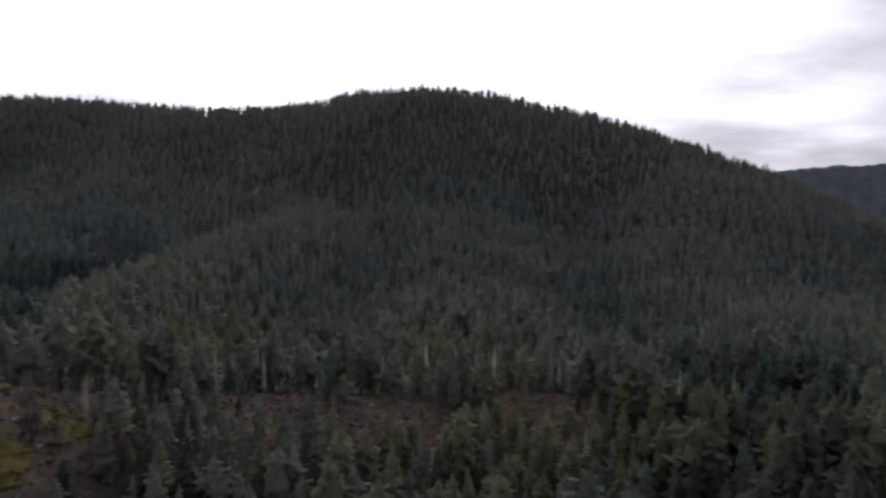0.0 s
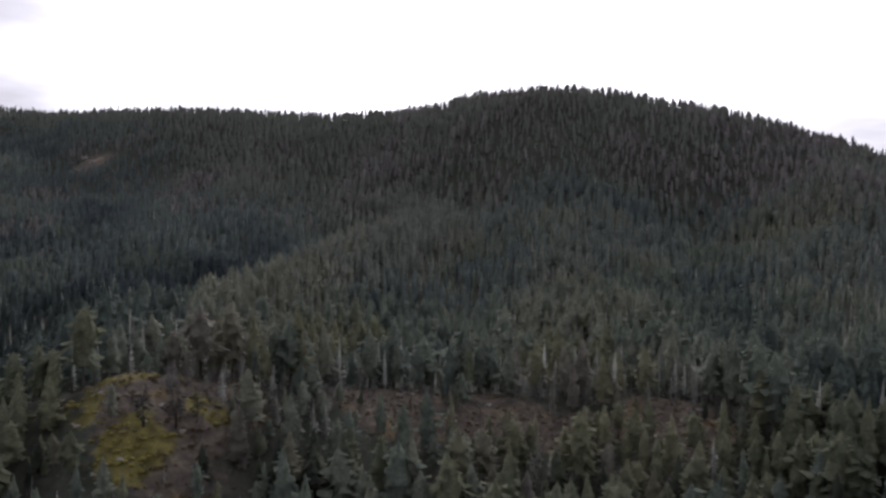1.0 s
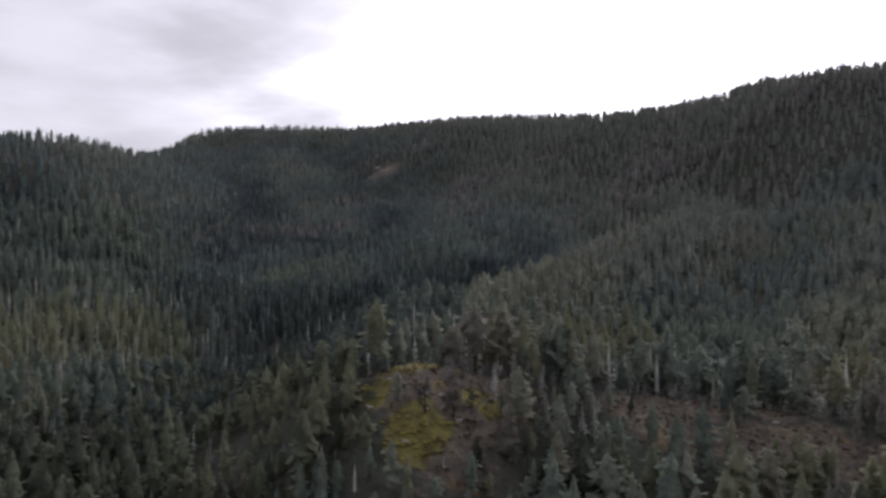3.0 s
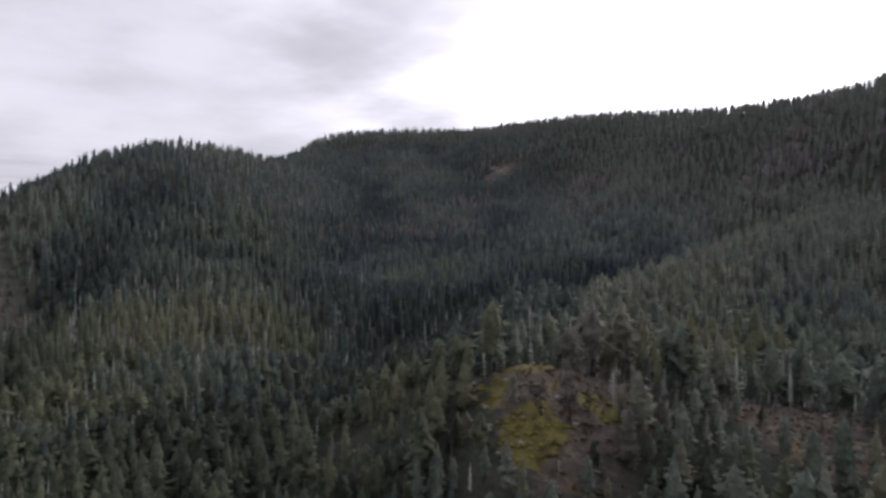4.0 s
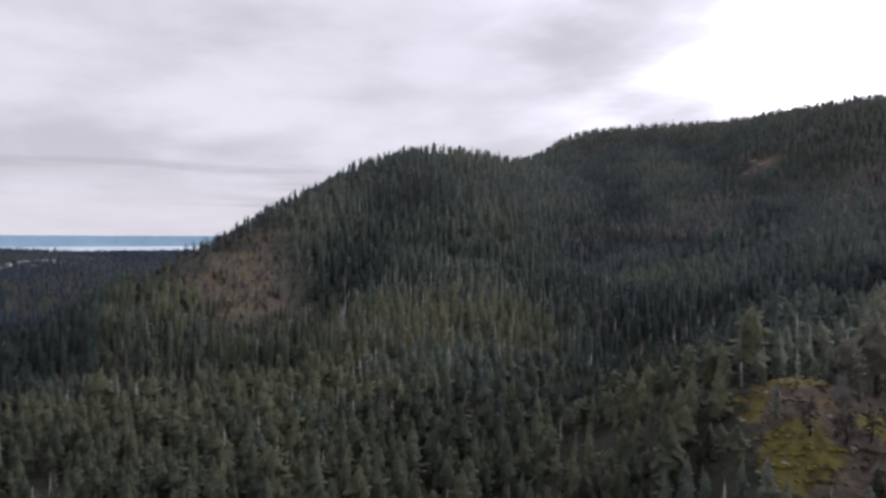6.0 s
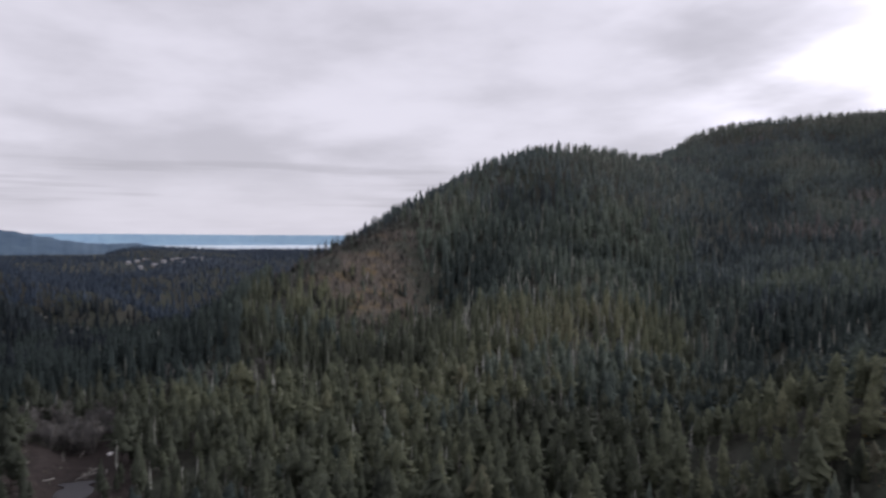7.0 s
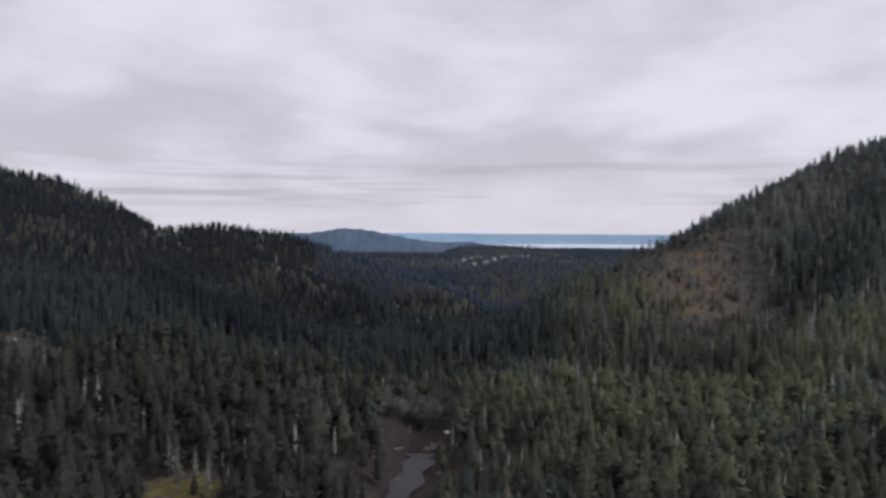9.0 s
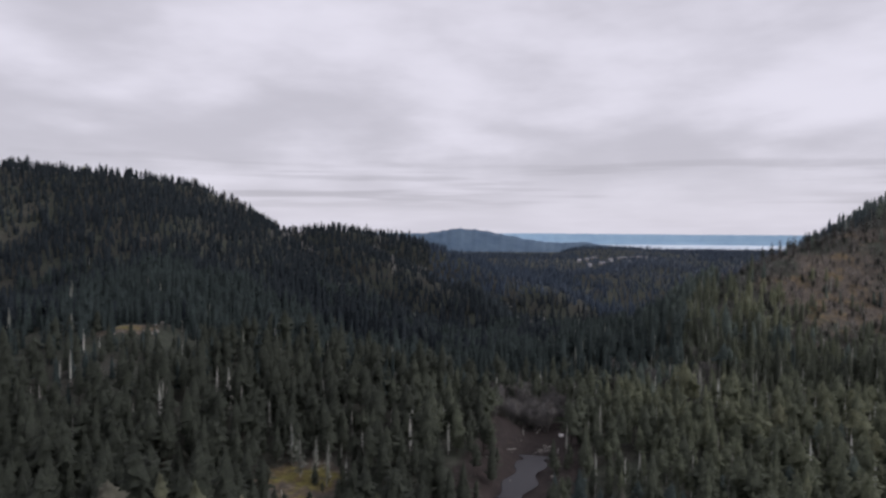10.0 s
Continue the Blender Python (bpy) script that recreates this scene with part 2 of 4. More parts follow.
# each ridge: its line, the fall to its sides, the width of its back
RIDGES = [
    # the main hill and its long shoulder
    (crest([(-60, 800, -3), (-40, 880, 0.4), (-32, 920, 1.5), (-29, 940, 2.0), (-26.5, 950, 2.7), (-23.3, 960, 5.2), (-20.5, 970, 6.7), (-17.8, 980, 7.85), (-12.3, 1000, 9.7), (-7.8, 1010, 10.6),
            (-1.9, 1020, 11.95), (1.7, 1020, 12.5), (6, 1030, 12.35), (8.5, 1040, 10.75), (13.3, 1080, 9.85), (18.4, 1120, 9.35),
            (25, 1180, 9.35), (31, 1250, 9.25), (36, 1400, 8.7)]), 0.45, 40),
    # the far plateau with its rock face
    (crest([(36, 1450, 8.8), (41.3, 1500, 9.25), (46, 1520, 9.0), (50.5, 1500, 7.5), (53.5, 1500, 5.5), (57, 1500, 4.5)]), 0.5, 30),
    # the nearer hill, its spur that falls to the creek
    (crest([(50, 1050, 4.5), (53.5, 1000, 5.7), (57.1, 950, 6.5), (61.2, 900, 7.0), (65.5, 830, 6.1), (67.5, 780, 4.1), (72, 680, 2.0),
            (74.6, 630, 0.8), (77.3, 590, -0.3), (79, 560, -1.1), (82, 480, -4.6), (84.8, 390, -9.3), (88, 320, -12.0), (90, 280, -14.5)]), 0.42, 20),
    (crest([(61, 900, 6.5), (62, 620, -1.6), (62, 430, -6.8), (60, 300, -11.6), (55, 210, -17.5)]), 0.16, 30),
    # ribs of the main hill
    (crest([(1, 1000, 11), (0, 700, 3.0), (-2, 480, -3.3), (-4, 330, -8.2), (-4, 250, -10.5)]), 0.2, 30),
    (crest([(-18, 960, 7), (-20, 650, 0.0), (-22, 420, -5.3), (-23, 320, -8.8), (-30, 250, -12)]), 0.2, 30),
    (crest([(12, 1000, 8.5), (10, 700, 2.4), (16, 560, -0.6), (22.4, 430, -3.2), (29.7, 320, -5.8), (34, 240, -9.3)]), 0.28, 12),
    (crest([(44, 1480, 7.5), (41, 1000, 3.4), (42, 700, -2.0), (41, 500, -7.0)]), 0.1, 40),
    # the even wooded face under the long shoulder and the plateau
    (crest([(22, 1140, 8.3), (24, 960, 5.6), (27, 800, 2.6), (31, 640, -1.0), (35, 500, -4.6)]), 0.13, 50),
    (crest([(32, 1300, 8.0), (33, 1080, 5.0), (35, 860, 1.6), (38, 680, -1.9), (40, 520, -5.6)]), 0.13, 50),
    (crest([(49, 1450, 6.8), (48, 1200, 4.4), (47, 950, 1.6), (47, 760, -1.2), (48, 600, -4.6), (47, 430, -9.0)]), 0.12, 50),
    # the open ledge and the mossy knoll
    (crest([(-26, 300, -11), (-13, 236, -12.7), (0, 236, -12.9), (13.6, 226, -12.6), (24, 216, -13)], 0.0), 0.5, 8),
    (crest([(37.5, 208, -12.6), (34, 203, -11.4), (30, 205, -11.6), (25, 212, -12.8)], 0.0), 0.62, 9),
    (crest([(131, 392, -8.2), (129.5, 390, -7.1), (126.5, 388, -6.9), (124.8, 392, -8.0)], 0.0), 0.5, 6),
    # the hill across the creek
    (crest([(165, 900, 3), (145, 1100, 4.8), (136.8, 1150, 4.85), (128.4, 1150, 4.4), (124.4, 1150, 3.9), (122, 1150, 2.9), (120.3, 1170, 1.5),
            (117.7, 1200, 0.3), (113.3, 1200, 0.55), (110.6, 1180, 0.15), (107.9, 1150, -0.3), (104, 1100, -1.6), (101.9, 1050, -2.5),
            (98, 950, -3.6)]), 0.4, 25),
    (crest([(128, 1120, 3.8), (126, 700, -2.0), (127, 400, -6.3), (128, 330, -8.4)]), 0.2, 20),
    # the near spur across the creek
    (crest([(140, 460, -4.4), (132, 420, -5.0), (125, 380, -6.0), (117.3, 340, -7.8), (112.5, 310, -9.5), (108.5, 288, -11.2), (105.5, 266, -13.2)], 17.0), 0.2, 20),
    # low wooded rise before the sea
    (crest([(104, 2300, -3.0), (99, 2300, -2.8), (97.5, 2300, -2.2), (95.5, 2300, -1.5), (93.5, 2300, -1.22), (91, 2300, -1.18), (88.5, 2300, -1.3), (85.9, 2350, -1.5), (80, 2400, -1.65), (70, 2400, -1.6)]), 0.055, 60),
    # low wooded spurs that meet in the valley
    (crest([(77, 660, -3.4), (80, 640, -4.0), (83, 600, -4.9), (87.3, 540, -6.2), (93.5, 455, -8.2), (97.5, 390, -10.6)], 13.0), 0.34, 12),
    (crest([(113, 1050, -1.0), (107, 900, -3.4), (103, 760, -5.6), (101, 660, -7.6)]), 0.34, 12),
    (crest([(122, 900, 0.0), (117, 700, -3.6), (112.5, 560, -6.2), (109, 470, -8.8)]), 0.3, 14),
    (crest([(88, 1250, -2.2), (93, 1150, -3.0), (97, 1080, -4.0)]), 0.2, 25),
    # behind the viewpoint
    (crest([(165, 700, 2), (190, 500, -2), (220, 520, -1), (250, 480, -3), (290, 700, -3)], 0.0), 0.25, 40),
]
CREEK = np.array([bearing(b, r) for b, r in ((120, 60), (103, 160), (100.2, 212), (98.6, 236), (97.6, 258), (97.0, 295), (99.5, 345), (103.0, 420),
                                             (103.5, 560), (99.0, 800), (96.0, 1200), (92.0, 2100), (88.0, 4000))])

# line of the gully whose shade is painted into the trees' tone
GULLY = np.array([bearing(b, r) for b, r in ((41, 290), (38, 410), (34, 510), (29, 640), (25, 760))])


def lattice(ix, iy, seed):
    h = (ix.astype(np.int64) * 374761393 + iy.astype(np.int64) * 668265263 + seed * 1442695041) & 0x7FFFFFFF
    h = ((h ^ (h >> 13)) * 1274126177) & 0x7FFFFFFF
    return ((h ^ (h >> 16)) & 0xFFFF) / 65535.0


def value_noise(x, y, size, seed=0, octaves=3):
    """Smooth noise between -1 and 1 over the plan."""
    total, amp, norm = np.zeros_like(x), 1.0, 0.0
    for o in range(octaves):
        u, v = x / size, y / size
        iu, iv = np.floor(u), np.floor(v)
        fu, fv = u - iu, v - iv
        fu, fv = fu * fu * (3 - 2 * fu), fv * fv * (3 - 2 * fv)
        a, b = lattice(iu, iv, seed + o), lattice(iu + 1, iv, seed + o)
        c, d = lattice(iu, iv + 1, seed + o), lattice(iu + 1, iv + 1, seed + o)
        total += amp * ((a * (1 - fu) + b * fu) * (1 - fv) + (c * (1 - fu) + d * fu) * fv)
        norm += amp
        amp, size = amp * 0.5, size * 0.5
    return 2 * total / norm - 1


def line_distance(x, y, line):
    """Distance to a polyline and the share along its nearest segment."""
    best = np.full(x.shape, 1e9)
    value = np.zeros(x.shape)
    for p, q in zip(line[:-1], line[1:]):
        dx, dy = q[0] - p[0], q[1] - p[1]
        s = np.clip(((x - p[0]) * dx + (y - p[1]) * dy) / (dx * dx + dy * dy), 0, 1)
        d = np.hypot(x - p[0] - s * dx, y - p[1] - s * dy)
        near = d < best
        best = np.where(near, d, best)
        if len(p) > 2:
            value = np.where(near, p[2] + s * (q[2] - p[2]), value)
    return best, value


SOFT = 5.0
FALL = 34.0  # how deep the valley lies beyond the creek's bend
SEA = 4.0


def height(x, y):
    x, y = np.asarray(x, float), np.asarray(y, float)
    r = np.hypot(x, y)
    c, _ = line_distance(x, y, CREEK)
    t = np.clip((r - 290) / 650, 0, 1)
    base = 1.6 + 7 * (1 - np.exp(-np.maximum(c - 12, 0) / 90)) * np.clip((3300 - r) / 800, 0, 1) - FALL * t * t * (3 - 2 * t) * np.clip((1900 - r) / 600, 0, 1)
    base -= 12 * np.clip((r - 3050) / 350, 0, 1)
    total = np.ones_like(x)
    calm = np.full(x.shape, 1e9)
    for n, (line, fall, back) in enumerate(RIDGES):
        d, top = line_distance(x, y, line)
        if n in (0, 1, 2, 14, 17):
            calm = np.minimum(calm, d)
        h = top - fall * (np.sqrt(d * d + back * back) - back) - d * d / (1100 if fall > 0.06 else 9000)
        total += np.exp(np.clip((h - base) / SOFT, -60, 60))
    z = base + SOFT * np.log(total)
    away = np.clip((z - base - 4) / 12, 0, 1)
    calm = np.clip(calm / 160, 0.1, 1)  # the crests keep their line
    folds = value_noise(x, y, 170, 5, 2) * np.clip(r / 45, 2, 15) + (0.5 - np.abs(value_noise(x, y, 110, 27, 2))) * np.clip((r - 220) / 25, 0, 12)
    z += away * (calm * folds + value_noise(x, y, 26, 9, 3) * 1.4)
    knoll = np.clip(1.5 - np.hypot(x + 104, y - 162) / 40, 0, 1)
    step = 2.6
    t = (z + 1.5 * value_noise(x, y, 18, 15, 2)) / step
    f = t - np.floor(t)
    z += knoll * step * 0.8 * (np.clip((f - 0.5) * 3 + 0.5, 0, 1) - f)
    bed = np.clip(1 - (c - 5) / 7, 0, 1) * (r < 330)
    return z * (1 - bed) + 0.1 * bed


def bare(x, y):
    """How open the ground is: moss, heath and rock between 0 and 1, over the plan."""
    r = np.hypot(x, y)
    k = np.minimum(0.055 * r, 22)
    wx = x + k * value_noise(x, y, 34, 71, 3)
    wy = y + k * value_noise(x, y, 34, 83, 3)
    b, r = np.degrees(np.arctan2(-wx, wy)), np.hypot(wx, wy)

    def blob(bc, rc, bw, rw):
        return np.clip(1.6 - 1.6 * np.sqrt(((b - bc) / bw) ** 2 + ((r - rc) / rw) ** 2), 0, 1)

    moss = np.maximum.reduce([1.0 * blob(33.4, 200, 4.0, 12), 0.95 * blob(37.4, 194, 3.0, 16), 1.02 * blob(33.8, 175, 6.0, 18), 0.9 * blob(28.0, 186, 4.2, 11), 0.95 * blob(115.6, 224, 5, 24), 0.9 * blob(128.2, 382, 2.8, 17), 0.35 * blob(48, 440, 3, 30)])
    heath = np.maximum.reduce([blob(31.6, 187, 8.8, 40), blob(26, 200, 6, 26), blob(14, 218, 6.5, 23), blob(-9, 223, 7, 24), 0.85 * blob(3, 218, 15, 17), 0.92 * blob(77.0 + 3.5 * value_noise(x, y, 60, 103, 2), 565, 8.5, 150) * np.clip(0.75 + 1.4 * value_noise(x, y, 34, 101, 2), 0.2, 1),
                               0.98 * blob(36.2, 1084, 2.7, 36), 0.5 * blob(33.5, 1130, 1.6, 12), 0.3 * blob(60, 235, 4, 24), 0.9 * blob(128.2, 380, 3.2, 22), blob(115.6, 224, 5, 24),
                               0.7 * blob(-20, 420, 4, 40), 0.5 * blob(62, 540, 3, 40), 0.6 * blob(85, 235, 3, 16), 0.5 * blob(72, 205, 4, 14),
                               0.6 * blob(97, 318, 4, 22), 0.55 * blob(4, 960, 9, 60)])
    rock = np.maximum.reduce([0.75 * blob(36.2, 1092, 2.3, 26), 0.5 * blob(93.2, 1050, 0.6, 16), 0.35 * blob(46, 1400, 7, 50), 0.3 * blob(31, 192, 9, 30), 0.5 * blob(78.5, 565, 4, 50),
                              0.6 * blob(112.6, 640, 1.5, 20), 0.35 * blob(5, 985, 6, 40)])
    return moss, heath, rock


def sheet():
    """The ground: one sheet round the viewpoint to the horizon, finer where it is near."""
    bs = np.concatenate([np.arange(-46, 150, 0.45), np.arange(150, 314, 3.0)])
    rs = np.concatenate([[2, 25, 60, 95], np.geomspace(125, 4950, 190)])
    B, R = np.meshgrid(np.radians(bs), rs)
    x, y = -np.sin(B) * R, np.cos(B) * R
    z = height(x, y)
    nb, nr = len(bs), len(rs)
    co = np.stack([x, y, z], -1).reshape(-1, 3)
    i, j = np.meshgrid(np.arange(nb), np.arange(nr - 1))
    a, k = j * nb + i, j * nb + (i + 1) % nb
    faces = np.stack([a, k, k + nb, a + nb], -1).reshape(-1, 4)
    me = bpy.data.meshes.new("ground")
    me.from_pydata(co.tolist(), [], faces.tolist() + [list(range(nb))[::-1]])
    me.shade_smooth()
    for name, v in zip(("moss", "heath", "rock"), bare(co[:, 0], co[:, 1])):
        me.attributes.new(name, "FLOAT", "POINT").data.foreach_set("value", v.astype(np.float32))
    c, _ = line_distance(co[:, 0], co[:, 1], CREEK)
    wet = np.clip((26 - c) / 8, 0, 1) * (np.hypot(co[:, 0], co[:, 1]) < 310)
    me.attributes.new("wet", "FLOAT", "POINT").data.foreach_set("value", wet.astype(np.float32))
    me.materials.append(GROUND)
    return tagged(new("ground", me), "wooded hills with brown heath and open mossy ledges", "ground", kind="structure")


ground = sheet()


def land_strip(name, rows, depth, mat, label, rough=6.0):
    """Land on the horizon: a ridge of real depth whose foot lies under the sea's level."""
    line = crest(rows, 0.0)
    foot = 0.0 if depth < 100 else -35.0
    pts = []
    for p, q in zip(line[:-1], line[1:]):
        n = max(2, int(np.hypot(*(q - p)[:2]) / 14))
        pts += [p + (q - p) * i / n for i in range(n)]
    pts = np.array(pts + [line[-1]])
    rng = np.random.default_rng(4)
    pts[:, 2] += rng.uniform(-1, 1, len(pts)) * rough * 0.5
    out = pts[:, :2] / np.hypot(pts[:, 0], pts[:, 1])[:, None]
    verts, faces = [], []
    prof = [(-1.0, -0.15), (-0.75, 0.10), (-0.5, 0.34), (-0.25, 0.70), (-0.08, 0.93), (0, 1.0), (0.3, 0.75), (1.0, -0.15)]
    m = len(prof)
    for k, (p, o) in enumerate(zip(pts, out)):
        for i, (d, h) in enumerate(prof):
            w = value_noise(np.array([k * 14.0]), np.array([i * 40.0]), 160, 3)[0]
            verts.append((p[0] + o[0] * depth * d, p[1] + o[1] * depth * d, foot + (p[2] - foot) * h + (w * 0.12 * p[2] if 0 < i < 5 else 0)))
    for k in range(len(pts) - 1):
        for i in range(m - 1):
            faces.append((k * m + i, k * m + i + 1, (k + 1) * m + i + 1, (k + 1) * m + i))
    me = bpy.data.meshes.new(name)
    me.from_pydata(verts, [], faces)
    me.materials.append(mat)
    return tagged(new(name, me), label, "backdrop", kind="structure")


# haze painted into these colours, which also glow a little
BLUE = haze_material("haze_blue_far_woods", (0.028, 0.046, 0.074), (0.046, 0.068, 0.098), 0.8)
PALE_BLUE = haze_material("haze_blue_far_shore", (0.125, 0.185, 0.26), (0.145, 0.21, 0.28), 0.9)
SLATE = haze_material("haze_slate_far_woods", (0.022, 0.028, 0.038), (0.048, 0.055, 0.068), 0.4)
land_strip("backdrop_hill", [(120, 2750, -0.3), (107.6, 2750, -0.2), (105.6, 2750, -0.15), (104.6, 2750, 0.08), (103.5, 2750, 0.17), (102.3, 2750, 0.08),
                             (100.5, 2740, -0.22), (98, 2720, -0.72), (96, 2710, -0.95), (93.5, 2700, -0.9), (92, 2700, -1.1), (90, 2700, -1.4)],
           420, BLUE, "wooded hill blue with haze on the far side of the valley")
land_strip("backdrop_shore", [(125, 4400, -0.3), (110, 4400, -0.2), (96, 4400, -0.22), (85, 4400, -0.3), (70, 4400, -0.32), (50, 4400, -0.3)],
           60, PALE_BLUE, "far shore beyond the sea, pale blue with haze", 2.0)
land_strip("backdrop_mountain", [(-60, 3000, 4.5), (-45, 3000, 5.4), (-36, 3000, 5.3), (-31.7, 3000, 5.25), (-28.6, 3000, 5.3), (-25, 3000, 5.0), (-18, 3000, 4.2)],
           900, SLATE, "wooded mountain behind the main hill, slate-blue with haze", 9.0)


def flat_water(name, corners, z, mat, label):
    me = bpy.data.meshes.new(name)
    me.from_pydata([(*c, z) for c in corners], [], [list(range(len(corners)))])
    me.materials.append(mat)
    return tagged(new(name, me), label, "water", kind="structure")


flat_water("water_sea", [bearing(b, r) for b, r in ((135, 2900), (40, 2900), (40, 4930), (65, 4930), (90, 4930), (115, 4930), (135, 4930))], SEA,
           water_material("sea_water", (0.58, 0.66, 0.73), 0.25, 0.02), "calm pale sea between the hills and the far shore")


# ---------------------------------------------------------------- trees
def mesh_from(name, co, tri, mats, index=None, tone=None, normals=None):
    """A mesh of triangles, quickly."""
    me = bpy.data.meshes.new(name)
    co, tri = np.asarray(co, np.float32), np.asarray(tri, np.int32)
    me.vertices.add(len(co))
    me.vertices.foreach_set("co", co.ravel())
    me.loops.add(tri.size)
    me.loops.foreach_set("vertex_index", tri.ravel())
    me.polygons.add(len(tri))
    me.polygons.foreach_set("loop_start", np.arange(0, tri.size, 3, dtype=np.int32))
    for m in mats:
        me.materials.append(m)
    if index is not None:
        me.polygons.foreach_set("material_index", np.asarray(index, np.int32))
    if tone is not None:
        me.attributes.new("tone", "FLOAT", "POINT").data.foreach_set("value", np.asarray(tone, np.float32))
    me.update(calc_edges=True)
    me.validate()
    if normals is not None:
        me.normals_split_custom_set_from_vertices(normals.astype(np.float32))
    return me


def crown_normals(co):
    """Normals of a soft crown: outwards from the stem and upwards."""
    n = np.array(co, float)
    flat = np.hypot(n[:, 0], n[:, 1]) + 1e-6
    k = np.minimum(flat / 0.06, 1) / flat
    n = np.stack([n[:, 0] * k, n[:, 1] * k, 0.6 + 0.5 * n[:, 2]], -1)
    return n / np.linalg.norm(n, axis=1)[:, None]


class Shape:
    """Vertices and triangles of one template, of height 1."""

    def __init__(self):
        self.co, self.tri = [], []

    def add(self, pts, tris):
        n = len(self.co)
        self.co += [tuple(p) for p in pts]
        self.tri += [tuple(i + n for i in t) for t in tris]

    def arrays(self):
        return np.array(self.co, float), np.array(self.tri, int)


def spindle(s, path, radii, sides):
    """A tapered stem along a path."""
    pts, tris = [], []
    for p, r in zip(path, radii):
        pts += [(p[0] + r * math.cos(math.tau * i / sides), p[1] + r * math.sin(math.tau * i / sides), p[2]) for i in range(sides)]
    for k in range(len(path) - 1):
        for i in range(sides):
            a, b = k * sides + i, k * sides + (i + 1) % sides
            tris += [(a, b, b + sides), (a, b + sides, a + sides)]
    s.add(pts, tris)


rng = np.random.default_rng(11)


def outward(co, tri):
    """The triangles, each turned to face away from the stem."""
    n = crown_normals(co)[tri].sum(axis=1)
    face = np.cross(co[tri[:, 1]] - co[tri[:, 0]], co[tri[:, 2]] - co[tri[:, 0]])
    back = (face * n).sum(axis=1) < 0
    tri = tri.copy()
    tri[back] = tri[back][:, ::-1]
    return tri


def frond(s, z, ang, reach, droop, wide, root=0.0, fold=0.35):
    """One bough: two blades that fold down from its spine."""
    c, n = math.cos(ang), math.sin(ang)
    tip = (c * reach, n * reach, z - droop)
    mid = root + (reach - root) * 0.55
    fl, fr = fold + rng.uniform(-0.7, 0.7), fold + rng.uniform(-0.7, 0.7)
    left = (c * mid - n * wide, n * mid + c * wide, z - droop * 0.45 - wide * fl)
    right = (c * mid + n * wide, n * mid - c * wide, z - droop * 0.45 - wide * fr)
    s.add([(c * root, n * root, z), left, tip, right], [(0, 1, 2), (0, 2, 3)])


def crown_shape(rng, boughs, spread, low, shape=0.8, gap=0.1, tiers=4, sides=6, round_top=0.0, core=0.68):
    """A conifer's crown: a tiered, ragged core and boughs that reach out of it.
    spread: its half width to its height; low: where it begins; round_top: 0 a spire, 1 a dome."""
    s = Shape()
    lean = rng.uniform(-0.03, 0.03, 2)
    bulge, phase = rng.uniform(0.1, 0.3), rng.uniform(0, math.tau)

    def reach_at(f):
        spire = (1 - f) ** shape * 0.96 + 0.02
        dome = math.sqrt(max(0.0, 1 - ((f - 0.42) / 0.6) ** 2))
        return spread * (spire * (1 - round_top) + dome * 0.85 * round_top) * (0.62 + 0.38 * min(1, f * 4 + 0.15))

    for k in range(boughs):
        if rng.random() < gap:
            continue
        f = ((k + rng.uniform(0, 1)) / boughs) ** 0.9
        z = low + (0.975 - low) * f
        ang = 2.39996 * k + rng.uniform(-0.6, 0.6)
        reach = reach_at(f) * rng.uniform(0.7, 1.18) * (1 + bulge * math.sin(f * 9 + phase + 1.3 * math.cos(ang)))
        if rng.random() < 0.14:
            reach *= rng.uniform(1.1, 1.4)
        droop = reach * rng.uniform(-0.12, 0.5)
        wide = max(reach * (0.26 if boughs > 40 else 0.34), 0.012) * rng.uniform(0.75, 1.3)
        frond(s, z, ang, reach, droop, wide, reach * 0.3, 0.55)
    if tiers:
        pts, tris = [], []
        rows = 2 * tiers
        for i in range(rows):  # shelves: a wide skirt, then drawn in under the next
            f = (i // 2 + (0.0 if i % 2 == 0 else 0.72)) / tiers
            for k in range(sides):
                r = max(reach_at(f), 0.012) * core * (rng.uniform(0.86, 1.2) if i % 2 == 0 else rng.uniform(0.6, 0.85))
                a = math.tau * (k + rng.uniform(-0.2, 0.2)) / sides
                pts.append((r * math.cos(a), r * math.sin(a), low + (0.96 - low) * f + rng.uniform(-0.25, 0.25) * r))
        pts.append((0, 0, 1.0))
        for i in range(rows - 1):
            for k in range(sides):
                a, b = i * sides + k, i * sides + (k + 1) % sides
                tris += [(a, b, b + sides), (a, b + sides, a + sides)]
        tris += [((rows - 1) * sides + k, (rows - 1) * sides + (k + 1) % sides, rows * sides) for k in range(sides)]
        s.add(pts, tris)
    co, tri = s.arrays()
    co[:, :2] += lean * co[:, 2:] ** 2
    return co, tri


def trunk_shape(rng, top, base_r, sides=6, lean=0.01):
    s = Shape()
    zs = [-0.06, 0.0, 0.06, 0.3, 0.6, top]
    off = rng.uniform(-lean, lean, (len(zs), 2))
    off[:2] = 0
    spindle(s, [(o[0], o[1], z) for o, z in zip(off, zs)], [base_r * 1.5, base_r * 1.3, base_r, base_r * 0.8, base_r * 0.5, base_r * 0.1], sides)
    return s.arrays()


